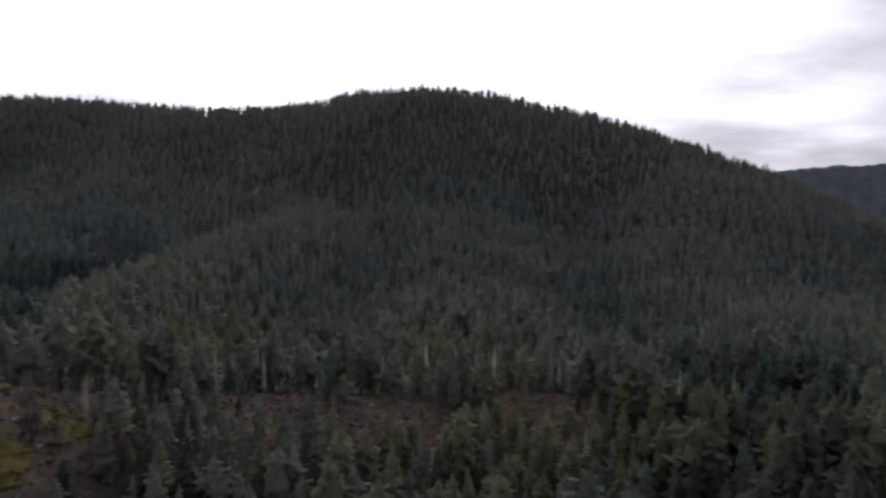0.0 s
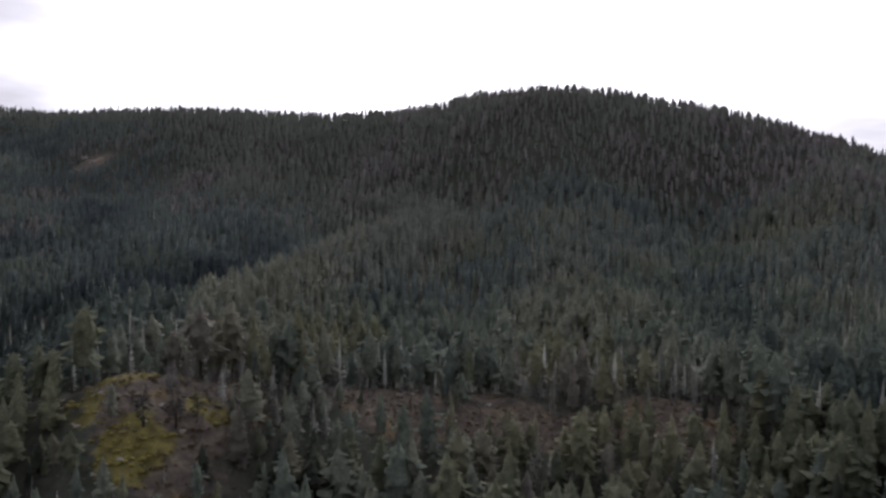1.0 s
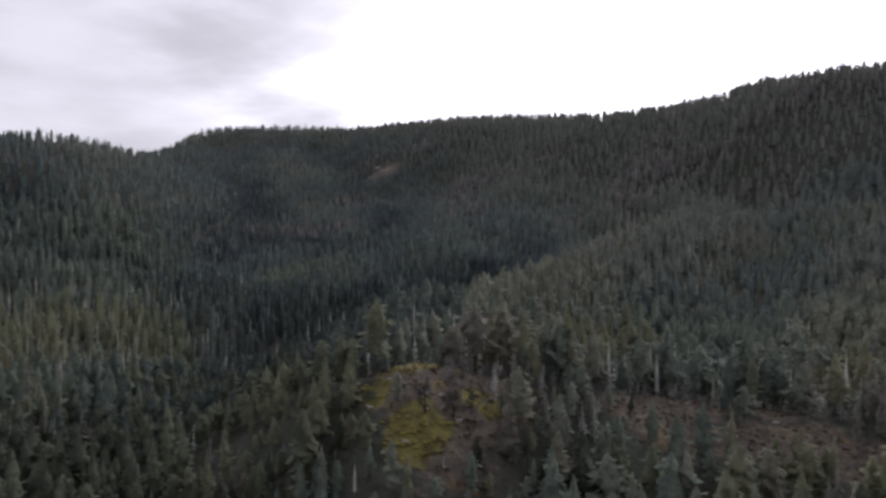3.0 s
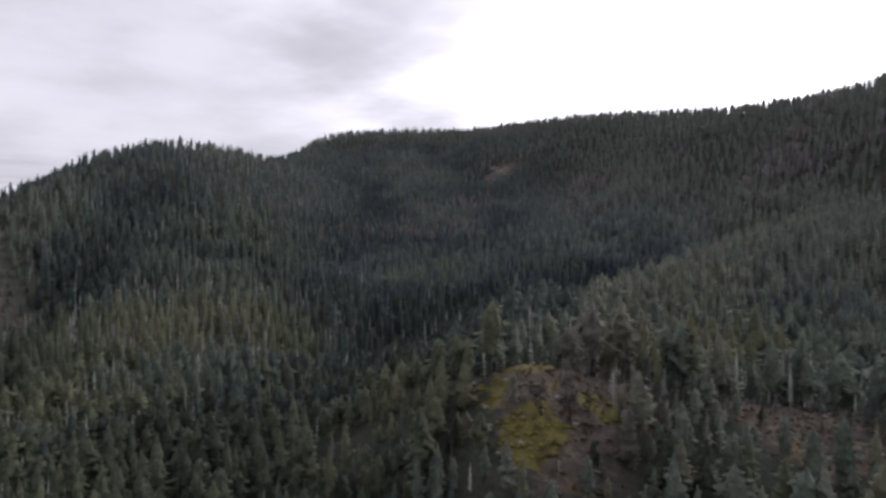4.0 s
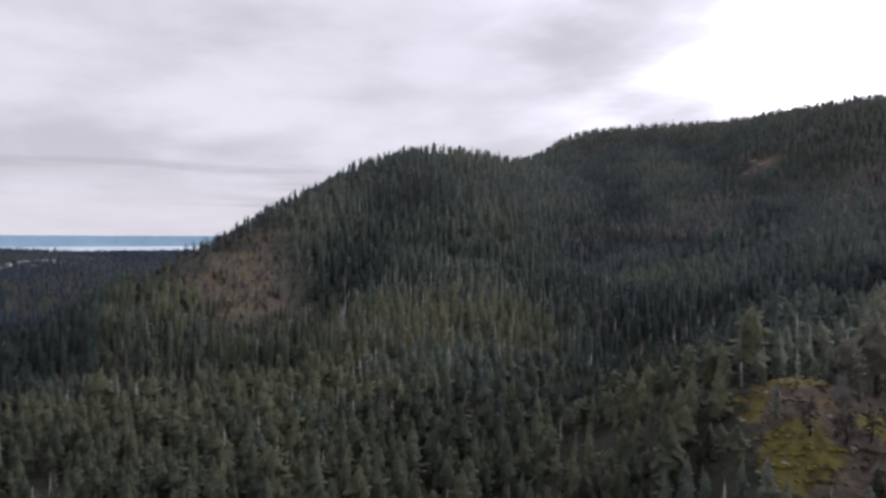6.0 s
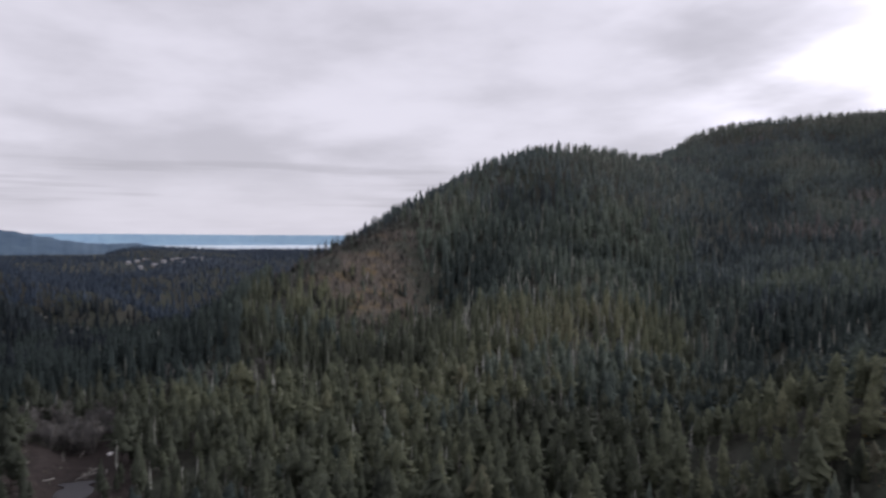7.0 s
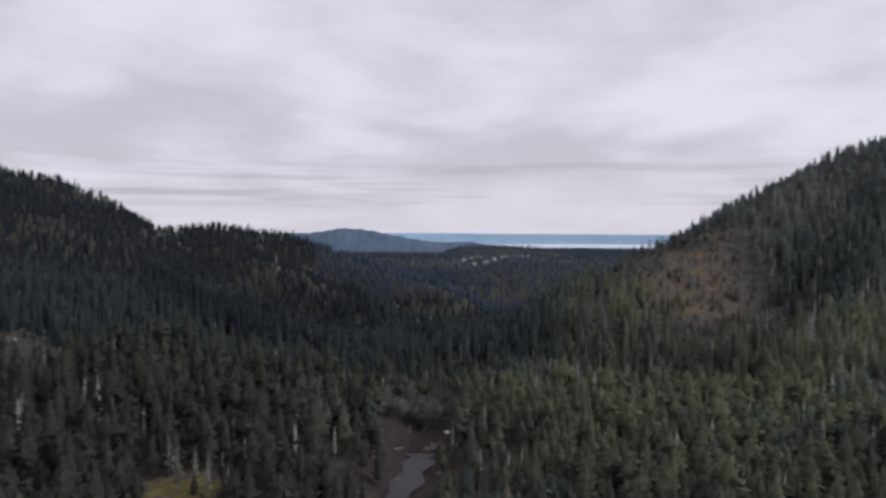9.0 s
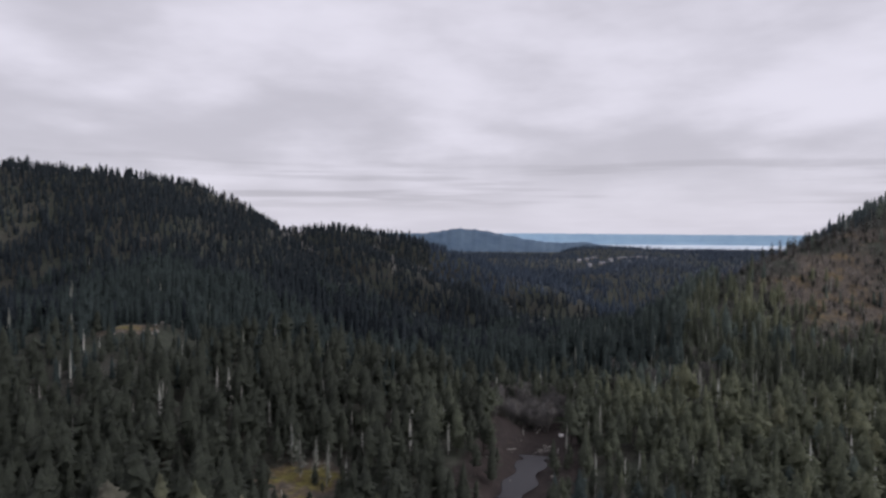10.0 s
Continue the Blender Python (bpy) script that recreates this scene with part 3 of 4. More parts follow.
def snag_shape(rng, sides=5, stubs=22):
    """A dead tree: a bleached stem with broken boughs."""
    s = Shape()
    zs = np.array([-0.05, 0, 0.25, 0.5, 0.75, rng.uniform(0.9, 1.0)])
    off = np.cumsum(rng.uniform(-0.012, 0.012, (6, 2)), 0)
    spindle(s, [(o[0], o[1], z) for o, z in zip(off, zs)], [0.014, 0.012, 0.010, 0.008, 0.006, 0.002], sides)
    for _ in range(stubs):
        z = rng.uniform(0.25, 0.95)
        a, r = rng.uniform(0, math.tau), rng.uniform(0.03, 0.16) * (1.15 - z)
        o = np.array([np.interp(z, zs, off[:, i]) for i in (0, 1)])
        d, n = np.array([math.cos(a), math.sin(a)]), np.array([-math.sin(a), math.cos(a)])
        q = o + d * r
        k, up = 0.005, rng.uniform(-0.05, 0.06)
        s.add([(*(o + n * k), z), (*(o - n * k), z), (*o, z + 2 * k), (*q, z + up)], [(0, 1, 3), (1, 2, 3), (2, 0, 3)])
    return s.arrays()


def bush_shape(rng, limbs, twigs):
    """A bare broadleaf: stems that fork upwards into a rounded haze of twigs."""
    s = Shape()
    for _ in range(limbs):
        a, lean = rng.uniform(0, math.tau), rng.uniform(0.05, 0.4)
        top = np.array([math.cos(a) * lean, math.sin(a) * lean, rng.uniform(0.6, 0.95) - lean * 0.4])
        foot = np.array([math.cos(a) * 0.03, math.sin(a) * 0.03, -0.04])
        knee = foot * 0.4 + top * 0.6 + rng.uniform(-0.04, 0.04, 3)
        spindle(s, [foot, knee, top], [0.018, 0.011, 0.004], 4)
        for _ in range(twigs):
            t = rng.uniform(0.35, 1.0)
            p = foot + (top - foot) * t
            v = rng.normal(0, 1, 3)
            v[2] = abs(v[2]) * 0.8 + 0.3
            v *= rng.uniform(0.12, 0.3) / np.linalg.norm(v)
            n = np.cross(v, rng.normal(0, 1, 3))
            n *= 0.012 / max(np.linalg.norm(n), 1e-6)
            s.add([p + n, p - n, p + v], [(0, 1, 2)])
            s.add([p + v * 0.5 - n, p + v * 0.5 + n, p + v * 0.8 + rng.normal(0, 0.05, 3)], [(0, 1, 2)])
    return s.arrays()



def conifer_templates(n, boughs, trunk_sides, tiers, sides):
    """Firs with a pointed, uneven top."""
    out = []
    for k in range(n):
        low = rng.uniform(0.06, 0.24) if trunk_sides else rng.uniform(0.0, 0.1)
        crown = crown_shape(rng, boughs, rng.uniform(0.17, 0.245), low, rng.uniform(0.6, 0.9), 0.1, tiers, sides, rng.uniform(0.0, 0.35))
        out.append((crown, trunk_shape(rng, 0.9, rng.uniform(0.011, 0.015), trunk_sides) if trunk_sides else None))
    return out


def pine_templates(n, boughs, trunk_sides, tiers, sides):
    """Rounder, looser crowns on a longer bare stem."""
    out = []
    for k in range(n):
        crown = crown_shape(rng, boughs, rng.uniform(0.19, 0.27), rng.uniform(0.2, 0.36) if trunk_sides else 0.08, 0.68, 0.16, tiers, sides, rng.uniform(0.55, 0.9), 0.6)
        out.append((crown, trunk_shape(rng, 0.88, 0.012, trunk_sides, 0.025) if trunk_sides else None))
    return out


def merged(pair):
    crown, trunk = pair
    if trunk is None:
        return crown[0], crown[1], np.zeros(len(crown[1]), int)
    n = len(crown[0])
    return (np.concatenate([crown[0], trunk[0]]), np.concatenate([crown[1], trunk[1] + n]),
            np.concatenate([np.zeros(len(crown[1]), int), np.ones(len(trunk[1]), int)]))


def scatter(name, templates, spots, mats, label, category, kind="stuff"):
    """Joins many copies of the templates into one object. spots: x, y, z, height, width, tone."""
    cos, tris, idx, tones, nors, n = [], [], [], [], [], 0
    pick = rng.integers(0, len(templates), len(spots))
    for k, (co, tri, mi) in enumerate(templates):
        tri = outward(co, tri)
        sel = spots[pick == k]
        if not len(sel):
            continue
        a = rng.uniform(0, math.tau, len(sel))
        c, s = np.cos(a)[:, None], np.sin(a)[:, None]
        w, h = (sel[:, 3] * sel[:, 4])[:, None], sel[:, 3][:, None]
        X = (co[:, 0] * c - co[:, 1] * s) * w + sel[:, 0][:, None]
        Y = (co[:, 0] * s + co[:, 1] * c) * w + sel[:, 1][:, None]
        Z = co[:, 2] * h + sel[:, 2][:, None]
        cos.append(np.stack([X, Y, Z], -1).reshape(-1, 3))
        nv = crown_normals(co) + rng.normal(0, 0.25, co.shape)
        nv /= np.linalg.norm(nv, axis=1)[:, None]
        nors.append(np.stack([nv[:, 0] * c - nv[:, 1] * s, nv[:, 0] * s + nv[:, 1] * c, np.broadcast_to(nv[:, 2], X.shape)], -1).reshape(-1, 3))
        tris.append((tri[None] + (np.arange(len(sel)) * len(co))[:, None, None] + n).reshape(-1, 3))
        idx.append(np.tile(mi, len(sel)))
        tones.append(np.repeat(sel[:, 5], len(co)))
        n += len(sel) * len(co)
    me = mesh_from(name, np.concatenate(cos), np.concatenate(tris), mats, np.concatenate(idx), np.concatenate(tones), np.concatenate(nors))
    return tagged(new(name, me), label, category, kind=kind)


def stand(r0, r1, b0, b1, cell):
    """Jittered places for trees in a sector of the plan."""
    m = int(2 * r1 / cell) + 1
    g = (np.arange(m) - m / 2) * cell
    x, y = [v.ravel() + rng.uniform(-0.48, 0.48, m * m) * cell for v in np.meshgrid(g, g)]
    r, b = np.hypot(x, y), np.degrees(np.arctan2(-x, y))
    k = (r >= r0) & (r < r1) & (b > b0) & (b < b1)
    return x[k], y[k]


def horizon_angle():
    """The steepest ground up to each distance, by bearing: what lies in the lee of a crest."""
    bs = np.arange(-50, 151, 0.5)
    rs = np.geomspace(100, 3300, 170)
    B, R = np.meshgrid(np.radians(bs), rs)
    z = height(-np.sin(B) * R, np.cos(B) * R)
    return bs, rs, np.maximum.accumulate((z + 4 - EYE_Z) / R, axis=0)


LEE = horizon_angle()


def in_lee(x, y, z):
    bs, rs, acc = LEE
    r, b = np.hypot(x, y), np.degrees(np.arctan2(-x, y))
    i = np.clip(np.searchsorted(rs, r) - 1, 0, len(rs) - 1)
    j = np.clip(np.round((b - bs[0]) / 0.5).astype(int), 0, len(bs) - 1)
    return (z + 16 - EYE_Z) / r < acc[i, j] - 0.004


def grow(x, y, tall):
    """Which places bear trees, and how they look: rows for scatter(), and the openness there."""
    z = height(x, y)
    moss, heath, rock = bare(x, y)
    open_ground = np.clip(np.maximum.reduce([moss * 1.1, heath * np.where(np.hypot(x, y) < 300, 1.05, 0.85), rock * 0.9]), 0, 1)
    c, _ = line_distance(x, y, CREEK)
    r = np.hypot(x, y)
    open_ground = np.where(r < 300, np.clip((open_ground - 0.42) / 0.4, 0, 1), open_ground)
    clump = value_noise(x, y, 45, 21, 3)
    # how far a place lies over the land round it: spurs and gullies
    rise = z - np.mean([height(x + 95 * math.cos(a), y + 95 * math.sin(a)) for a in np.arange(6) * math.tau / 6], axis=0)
    keep = rng.random(len(x)) < np.clip(1.0 + np.where((np.degrees(np.arctan2(-x, y)) < 46) & (r > 380), 1.7, 1.1) * clump, np.where(r < 280, 0.6, np.where(r > 600, 0.75, 0.45)), 1) * (1 - np.where(r < 400, 0.95, 0.72) * open_ground ** 1.5) * (1 - np.clip(rock * 1.2, 0, 1) * (r > 800))
    keep &= (c > np.where(r < 250, 7.5, np.where(r < 300, 11, 0))) & ((z > 1.0) | (r > 330))
    b = np.degrees(np.arctan2(-x, y))
    thinned = np.clip((b - 68.5) / 4 + 0.6 * value_noise(x, y, 40, 87, 2), 0, 1) * np.where(r > 535, 0.97, 0.5)
    keep &= ~((b > 66) & (b < 83.5) & (r > 470) & (r < 860) & (rng.random(len(x)) < thinned))  # the open crest of the spur
    keep &= ~((np.abs(b - 97.6) < 2.6 + 0.6 * value_noise(x, y, 14, 77, 2)) & (r > 272) & (r < 335)) & ~((np.abs(b - 98.4) < 2.0) & (r > 185) & (r < 275))  # the creek's flat
    lee = in_lee(x, y, z)
    keep &= ~lee | (rng.random(len(x)) < 0.07)
    h = tall * (1 + 0.22 * value_noise(x, y, 120, 33, 2) + rng.normal(0, 0.23, len(x))) * (1 - 0.5 * open_ground)
    h *= np.where((np.abs(b - 115.7) < 3.2) & (r > 150) & (r < 222), 0.4, 1) * np.where((b > 23) & (b < 40.5) & (r < 184), 0.62, 1) * np.where((b > -16) & (b < 24) & (r > 172) & (r < 216), 0.76, 1) * np.where((np.abs(b - 128) < 3.6) & (r > 315) & (r < 380), 0.55, 1)  # young growth before the clearings
    slope = np.clip((b - 35) / 8, 0, 1) * np.clip((420 - r) / 60, 0, 1)
    h *= 1 - 0.3 * slope * np.where(b > 99, 0.55, 1)
    h = np.clip(h, 4, 27)
    # gully shade and light on the spurs painted as tone; darker across the creek
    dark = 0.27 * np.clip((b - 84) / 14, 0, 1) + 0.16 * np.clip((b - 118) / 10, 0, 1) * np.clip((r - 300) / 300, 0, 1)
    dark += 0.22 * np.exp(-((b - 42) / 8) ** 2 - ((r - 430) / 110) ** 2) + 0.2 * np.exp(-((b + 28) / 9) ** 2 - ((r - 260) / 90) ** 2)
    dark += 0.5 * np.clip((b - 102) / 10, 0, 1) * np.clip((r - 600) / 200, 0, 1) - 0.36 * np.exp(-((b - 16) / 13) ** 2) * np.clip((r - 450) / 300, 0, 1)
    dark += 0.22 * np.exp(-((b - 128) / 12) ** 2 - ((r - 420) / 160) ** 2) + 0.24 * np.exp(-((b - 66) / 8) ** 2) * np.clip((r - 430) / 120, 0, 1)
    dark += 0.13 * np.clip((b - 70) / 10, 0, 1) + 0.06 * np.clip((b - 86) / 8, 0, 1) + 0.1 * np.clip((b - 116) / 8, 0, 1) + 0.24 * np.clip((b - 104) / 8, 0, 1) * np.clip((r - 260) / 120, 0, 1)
    # shade along the gully, light on rib and near spur, put into the tone
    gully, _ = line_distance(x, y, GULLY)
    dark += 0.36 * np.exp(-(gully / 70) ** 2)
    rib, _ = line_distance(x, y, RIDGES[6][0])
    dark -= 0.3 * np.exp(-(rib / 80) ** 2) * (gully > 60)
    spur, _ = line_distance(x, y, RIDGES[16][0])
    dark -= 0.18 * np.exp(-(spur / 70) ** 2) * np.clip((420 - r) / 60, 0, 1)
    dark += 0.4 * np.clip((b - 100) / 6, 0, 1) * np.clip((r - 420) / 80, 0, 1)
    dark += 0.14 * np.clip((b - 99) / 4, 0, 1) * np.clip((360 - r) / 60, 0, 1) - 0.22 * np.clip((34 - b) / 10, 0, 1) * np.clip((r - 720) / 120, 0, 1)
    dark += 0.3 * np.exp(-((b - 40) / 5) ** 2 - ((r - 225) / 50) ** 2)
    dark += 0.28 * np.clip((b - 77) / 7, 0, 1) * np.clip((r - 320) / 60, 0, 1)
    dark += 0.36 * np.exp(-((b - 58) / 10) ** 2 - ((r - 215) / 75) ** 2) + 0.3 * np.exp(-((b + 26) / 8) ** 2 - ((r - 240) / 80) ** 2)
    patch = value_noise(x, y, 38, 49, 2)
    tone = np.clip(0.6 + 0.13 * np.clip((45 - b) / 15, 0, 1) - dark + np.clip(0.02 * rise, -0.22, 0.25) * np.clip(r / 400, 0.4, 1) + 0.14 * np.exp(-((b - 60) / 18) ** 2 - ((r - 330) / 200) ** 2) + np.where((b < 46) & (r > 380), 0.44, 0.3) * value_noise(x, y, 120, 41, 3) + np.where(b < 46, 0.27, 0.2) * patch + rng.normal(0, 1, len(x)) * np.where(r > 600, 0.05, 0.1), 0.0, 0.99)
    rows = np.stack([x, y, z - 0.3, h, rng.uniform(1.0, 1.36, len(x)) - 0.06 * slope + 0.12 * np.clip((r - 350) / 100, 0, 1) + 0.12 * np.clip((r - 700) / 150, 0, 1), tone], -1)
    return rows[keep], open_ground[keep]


def pale_share(x, y):
    """Where lichen-hung and dead trees are frequent."""
    b, r = np.degrees(np.arctan2(-x, y)), np.hypot(x, y)
    p = 0.07 + 0.09 * np.exp(-((b - 80) / 14) ** 2 - ((r - 340) / 120) ** 2) + 0.14 * np.clip(value_noise(x, y, 70, 57, 3) * 2, 0, 1) * (b < 95)
    p += 0.3 * np.exp(-((b + 20) / 4) ** 2 - ((r - 430) / 60) ** 2)
    p += 0.3 * np.exp(-((b - 62) / 16) ** 2 - ((r - 440) / 170) ** 2) + 0.12 * np.exp(-((b - 4) / 12) ** 2 - ((r - 640) / 120) ** 2)
    p *= np.where((b > 98) & (r > 380), 0.3, 1)
    p += 0.65 * np.exp(-((b - 6) / 22) ** 2 - ((r - 262) / 34) ** 2) + 0.25 * np.exp(-((b - 23) / 5) ** 2 - ((r - 370) / 40) ** 2)
    return p


near_x, near_y = [np.concatenate(v) for v in zip(stand(120, 400, -45, 47, 5.8), stand(120, 400, 47, 99, 4.7), stand(120, 400, 99, 148, 5.4))]
fade = np.hypot(near_x, near_y) + rng.uniform(-50, 50, len(near_x)) < 345
near_rows, near_open = grow(near_x[fade], near_y[fade], 19.0)
mid_x, mid_y = stand(290, 800, -42, 146, 5.7)
mid_r = np.hypot(mid_x, mid_y) + rng.uniform(-60, 60, len(mid_x))
fade = (mid_r > 350) & (mid_r < 730)
mid_rows, _ = grow(mid_x[fade], mid_y[fade], 15.5)
fill_x, fill_y = [np.concatenate(v) for v in zip(stand(140, 190, 17, 24.5, 4.6), stand(140, 200, 38.5, 47, 4.4))]
fill_rows, _ = grow(fill_x, fill_y, 12.0)
near_rows = np.concatenate([near_rows, fill_rows])
far_x, far_y = [np.concatenate(v) for v in zip(stand(660, 1650, -42, 47, 6.8), stand(660, 1650, 47, 146, 7.7))]
fade = np.hypot(far_x, far_y) + rng.uniform(-60, 60, len(far_x)) > 720
far_rows, _ = grow(far_x[fade], far_y[fade], 12.5)
low_x, low_y = stand(1650, 3000, 66, 118, 12.5)
low_b, low_r = np.degrees(np.arctan2(-low_x, low_y)), np.hypot(low_x, low_y)
fade = ~((low_b > 91) & (low_r > 2420)) & ~((low_b > 95.5) & (low_r > 2250))
fade &= (low_r > 2150) | (value_noise(low_x, low_y, 90, 121, 3) > -0.45)  # a few fields between the woods
low_rows, _ = grow(low_x[fade], low_y[fade], 11.0)

NEAR = [merged(p) for p in conifer_templates(12, 46, 3, 3, 5) + pine_templates(7, 50, 3, 2, 5)]
MID = [merged(p) for p in conifer_templates(8, 17, 0, 1, 5) + pine_templates(6, 17, 0, 1, 5)]
FAR = [merged(p) for p in conifer_templates(7, 9, 0, 1, 4) + pine_templates(4, 9, 0, 1, 4)]
LOW = [merged(p) for p in conifer_templates(4, 2, 0, 1, 4)]
SNAGS = [(*snag_shape(rng, 4, 16), ) for _ in range(5)]
SNAGS = [(c, t, np.zeros(len(t), int)) for c, t in SNAGS]
PALE = [merged((crown_shape(rng, 26, rng.uniform(0.08, 0.14), 0.15, 0.8, 0.1, 2, 4, 0.0, 0.6), trunk_shape(rng, 0.97, 0.016, 3))) for _ in range(6)]

is_pale = rng.random(len(near_rows)) < pale_share(near_rows[:, 0], near_rows[:, 1])
mid_pale = rng.random(len(mid_rows)) < pale_share(mid_rows[:, 0], mid_rows[:, 1])

# the nearest trees are things of their own
order = np.argsort(np.hypot(near_rows[:, 0], near_rows[:, 1]))
seen_near = order[np.hypot(near_rows[order, 0], near_rows[order, 1]) > 168]
single_live = [i for i in seen_near if not is_pale[i]][:230]
single_pale = [i for i in seen_near if is_pale[i]][:70]
rest = np.ones(len(near_rows), bool)
rest[single_live + single_pale] = False


def part(name, co, tri, mat, parent, label=""):
    ob = new(name, mesh_from(name, co, outward(co, tri), [mat], None, np.full(len(co), -1.0), crown_normals(co) + rng.normal(0, 0.25, co.shape)))
    ob.parent = parent
    return tagged(ob, label)


def tree_thing(name, crown, trunk, leaf, bark, label, category, group):
    base = new(name)
    base.empty_display_size = 0.2
    if crown is not None:
        part("crown", *crown, leaf, base)
    part("trunk", *trunk, bark, base)
    return tagged(base, label, category, group)


FINE = conifer_templates(7, 150, 7, 5, 8) + pine_templates(4, 130, 7, 4, 8)
live_kinds = []
for k, (crown, trunk) in enumerate(FINE):
    label = "dark green conical fir tree on the forest slope" if k < 7 else "olive green pine tree with a loose rounded crown"
    live_kinds.append(tree_thing("conifer_tree", crown, trunk, NEEDLES, BARK, label, "tree", "trees of the near forest"))
pale_kinds = []
for k in range(4):
    crown = crown_shape(rng, 120, rng.uniform(0.10, 0.15), 0.12, 0.8, 0.25, 4, 5, 0.0, 0.25)
    pale_kinds.append(tree_thing("lichen_tree", crown, trunk_shape(rng, 0.97, 0.013, 6), LICHEN, DEADWOOD,
                                 "slender pale grey lichen-hung conifer among the firs", "tree", "pale trees of the near forest"))
for k in range(2):
    pale_kinds.append(tree_thing("dead_tree", None, snag_shape(rng, 6, 40), LICHEN, DEADWOOD,
                                 "bleached dead tree with broken bare branches", "tree", "pale trees of the near forest"))


def plant(kinds, picks, rows):
    for n, i in enumerate(picks):
        x, y, z, h, w, _ = rows[i]
        m = pose(x, y, z, rng.normal(0, 1.2), rng.normal(0, 1.2), rng.uniform(0, 360)) @ Matrix.Diagonal((h * w, h * w, h, 1))
        src = kinds[n % len(kinds)]
        if n < len(kinds):
            src.matrix_basis = m
        else:
            scale = src.scale.copy()
            src.scale = (1, 1, 1)
            made = copy_thing(src, m)
            src.scale = scale
            made.scale = (h * w, h * w, h)


plant(live_kinds, single_live, near_rows)
near_rows[single_pale, 3] *= 0.72
plant(pale_kinds, single_pale, near_rows)
near_b, near_r = np.degrees(np.arctan2(-near_rows[:, 0], near_rows[:, 1])), np.hypot(near_rows[:, 0], near_rows[:, 1])
cool = 0.55 + 1.1 * value_noise(near_rows[:, 0], near_rows[:, 1], 50, 93, 2) + 0.45 * np.clip((56 - near_b) / 15, -1, 0.6) + 0.002 * (near_r - 280) - 1.2 * (near_b > 99) + rng.normal(0, 0.15, len(near_rows)) > 0.5
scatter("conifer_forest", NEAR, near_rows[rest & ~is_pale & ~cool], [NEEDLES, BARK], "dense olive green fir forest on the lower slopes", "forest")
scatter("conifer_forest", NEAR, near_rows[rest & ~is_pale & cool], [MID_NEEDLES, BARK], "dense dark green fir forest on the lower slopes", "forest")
mid_b = np.degrees(np.arctan2(-mid_rows[:, 0], mid_rows[:, 1]))
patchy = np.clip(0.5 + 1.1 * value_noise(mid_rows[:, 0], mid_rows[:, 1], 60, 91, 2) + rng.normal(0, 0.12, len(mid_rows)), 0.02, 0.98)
# the share of haze-tinted trees grows with distance
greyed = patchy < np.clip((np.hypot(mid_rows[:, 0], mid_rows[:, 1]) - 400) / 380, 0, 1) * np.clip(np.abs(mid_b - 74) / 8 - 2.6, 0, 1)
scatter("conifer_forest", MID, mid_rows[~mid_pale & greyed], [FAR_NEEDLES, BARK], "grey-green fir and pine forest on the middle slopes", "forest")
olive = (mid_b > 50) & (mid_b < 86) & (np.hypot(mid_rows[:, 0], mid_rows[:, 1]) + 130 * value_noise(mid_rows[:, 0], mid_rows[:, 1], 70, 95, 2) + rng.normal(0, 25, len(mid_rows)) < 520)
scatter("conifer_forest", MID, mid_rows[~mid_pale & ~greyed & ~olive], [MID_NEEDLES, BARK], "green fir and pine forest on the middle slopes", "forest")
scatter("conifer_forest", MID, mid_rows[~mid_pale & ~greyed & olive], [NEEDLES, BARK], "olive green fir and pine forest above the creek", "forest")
far_b = np.degrees(np.arctan2(-far_rows[:, 0], far_rows[:, 1]))
# far valley trees that take the haze-blue needle colour
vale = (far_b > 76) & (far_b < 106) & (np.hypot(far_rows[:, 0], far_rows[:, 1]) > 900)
far_r = np.hypot(far_rows[:, 0], far_rows[:, 1])
bare_wood = value_noise(far_rows[:, 0], far_rows[:, 1], 75, 141, 3) + 0.5 * np.exp(-((far_b + 14) / 9) ** 2 - ((far_r - 880) / 110) ** 2) + 0.25 * np.exp(-((far_b - 3) / 7) ** 2) - 0.25 * (far_b > 40) + rng.normal(0, 0.14, len(far_rows)) > 0.36
bare_wood &= ~vale & (far_b < 125)
leafless = far_rows[bare_wood]
leafless[:, 3] *= 0.95
leafless[:, 4] *= 1.2
leafless[:, 5] = rng.uniform(0.1, 0.9, len(leafless))
scatter("leafless_woods", FAR[7:], leafless, [TWIGS, BARK], "leafless mauve-brown broadleaf woods among the hill's firs", "forest")
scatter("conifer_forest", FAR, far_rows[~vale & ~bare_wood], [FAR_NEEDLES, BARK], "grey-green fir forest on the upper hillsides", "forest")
scatter("conifer_forest", LOW, np.concatenate([low_rows, far_rows[vale]]), [LOW_NEEDLES, BARK], "dark wooded lowland before the sea, tinted blue with haze", "forest")
pale_near, pale_mid = near_rows[rest & is_pale], mid_rows[mid_pale]
pale_near[:, 3] *= 0.8
pale_near[:, 4] *= 0.8
pale_near[:, 5] = rng.uniform(0.45, 1.0, len(pale_near))
pale_mid[:, 3] *= 0.82
pale_mid[:, 4] *= 0.62
pale_mid[:, 5] = rng.uniform(0.1, 0.8, len(pale_mid))
half = rng.random(len(pale_near)) < 0.7
scatter("pale_trees", PALE, np.concatenate([pale_near[half], pale_mid]), [LICHEN, DEADWOOD], "pale grey lichen-hung trees scattered in the forest", "trees")
scatter("dead_trees", SNAGS, pale_near[~half], [DEADWOOD], "bleached bare dead trees standing among the firs", "trees")


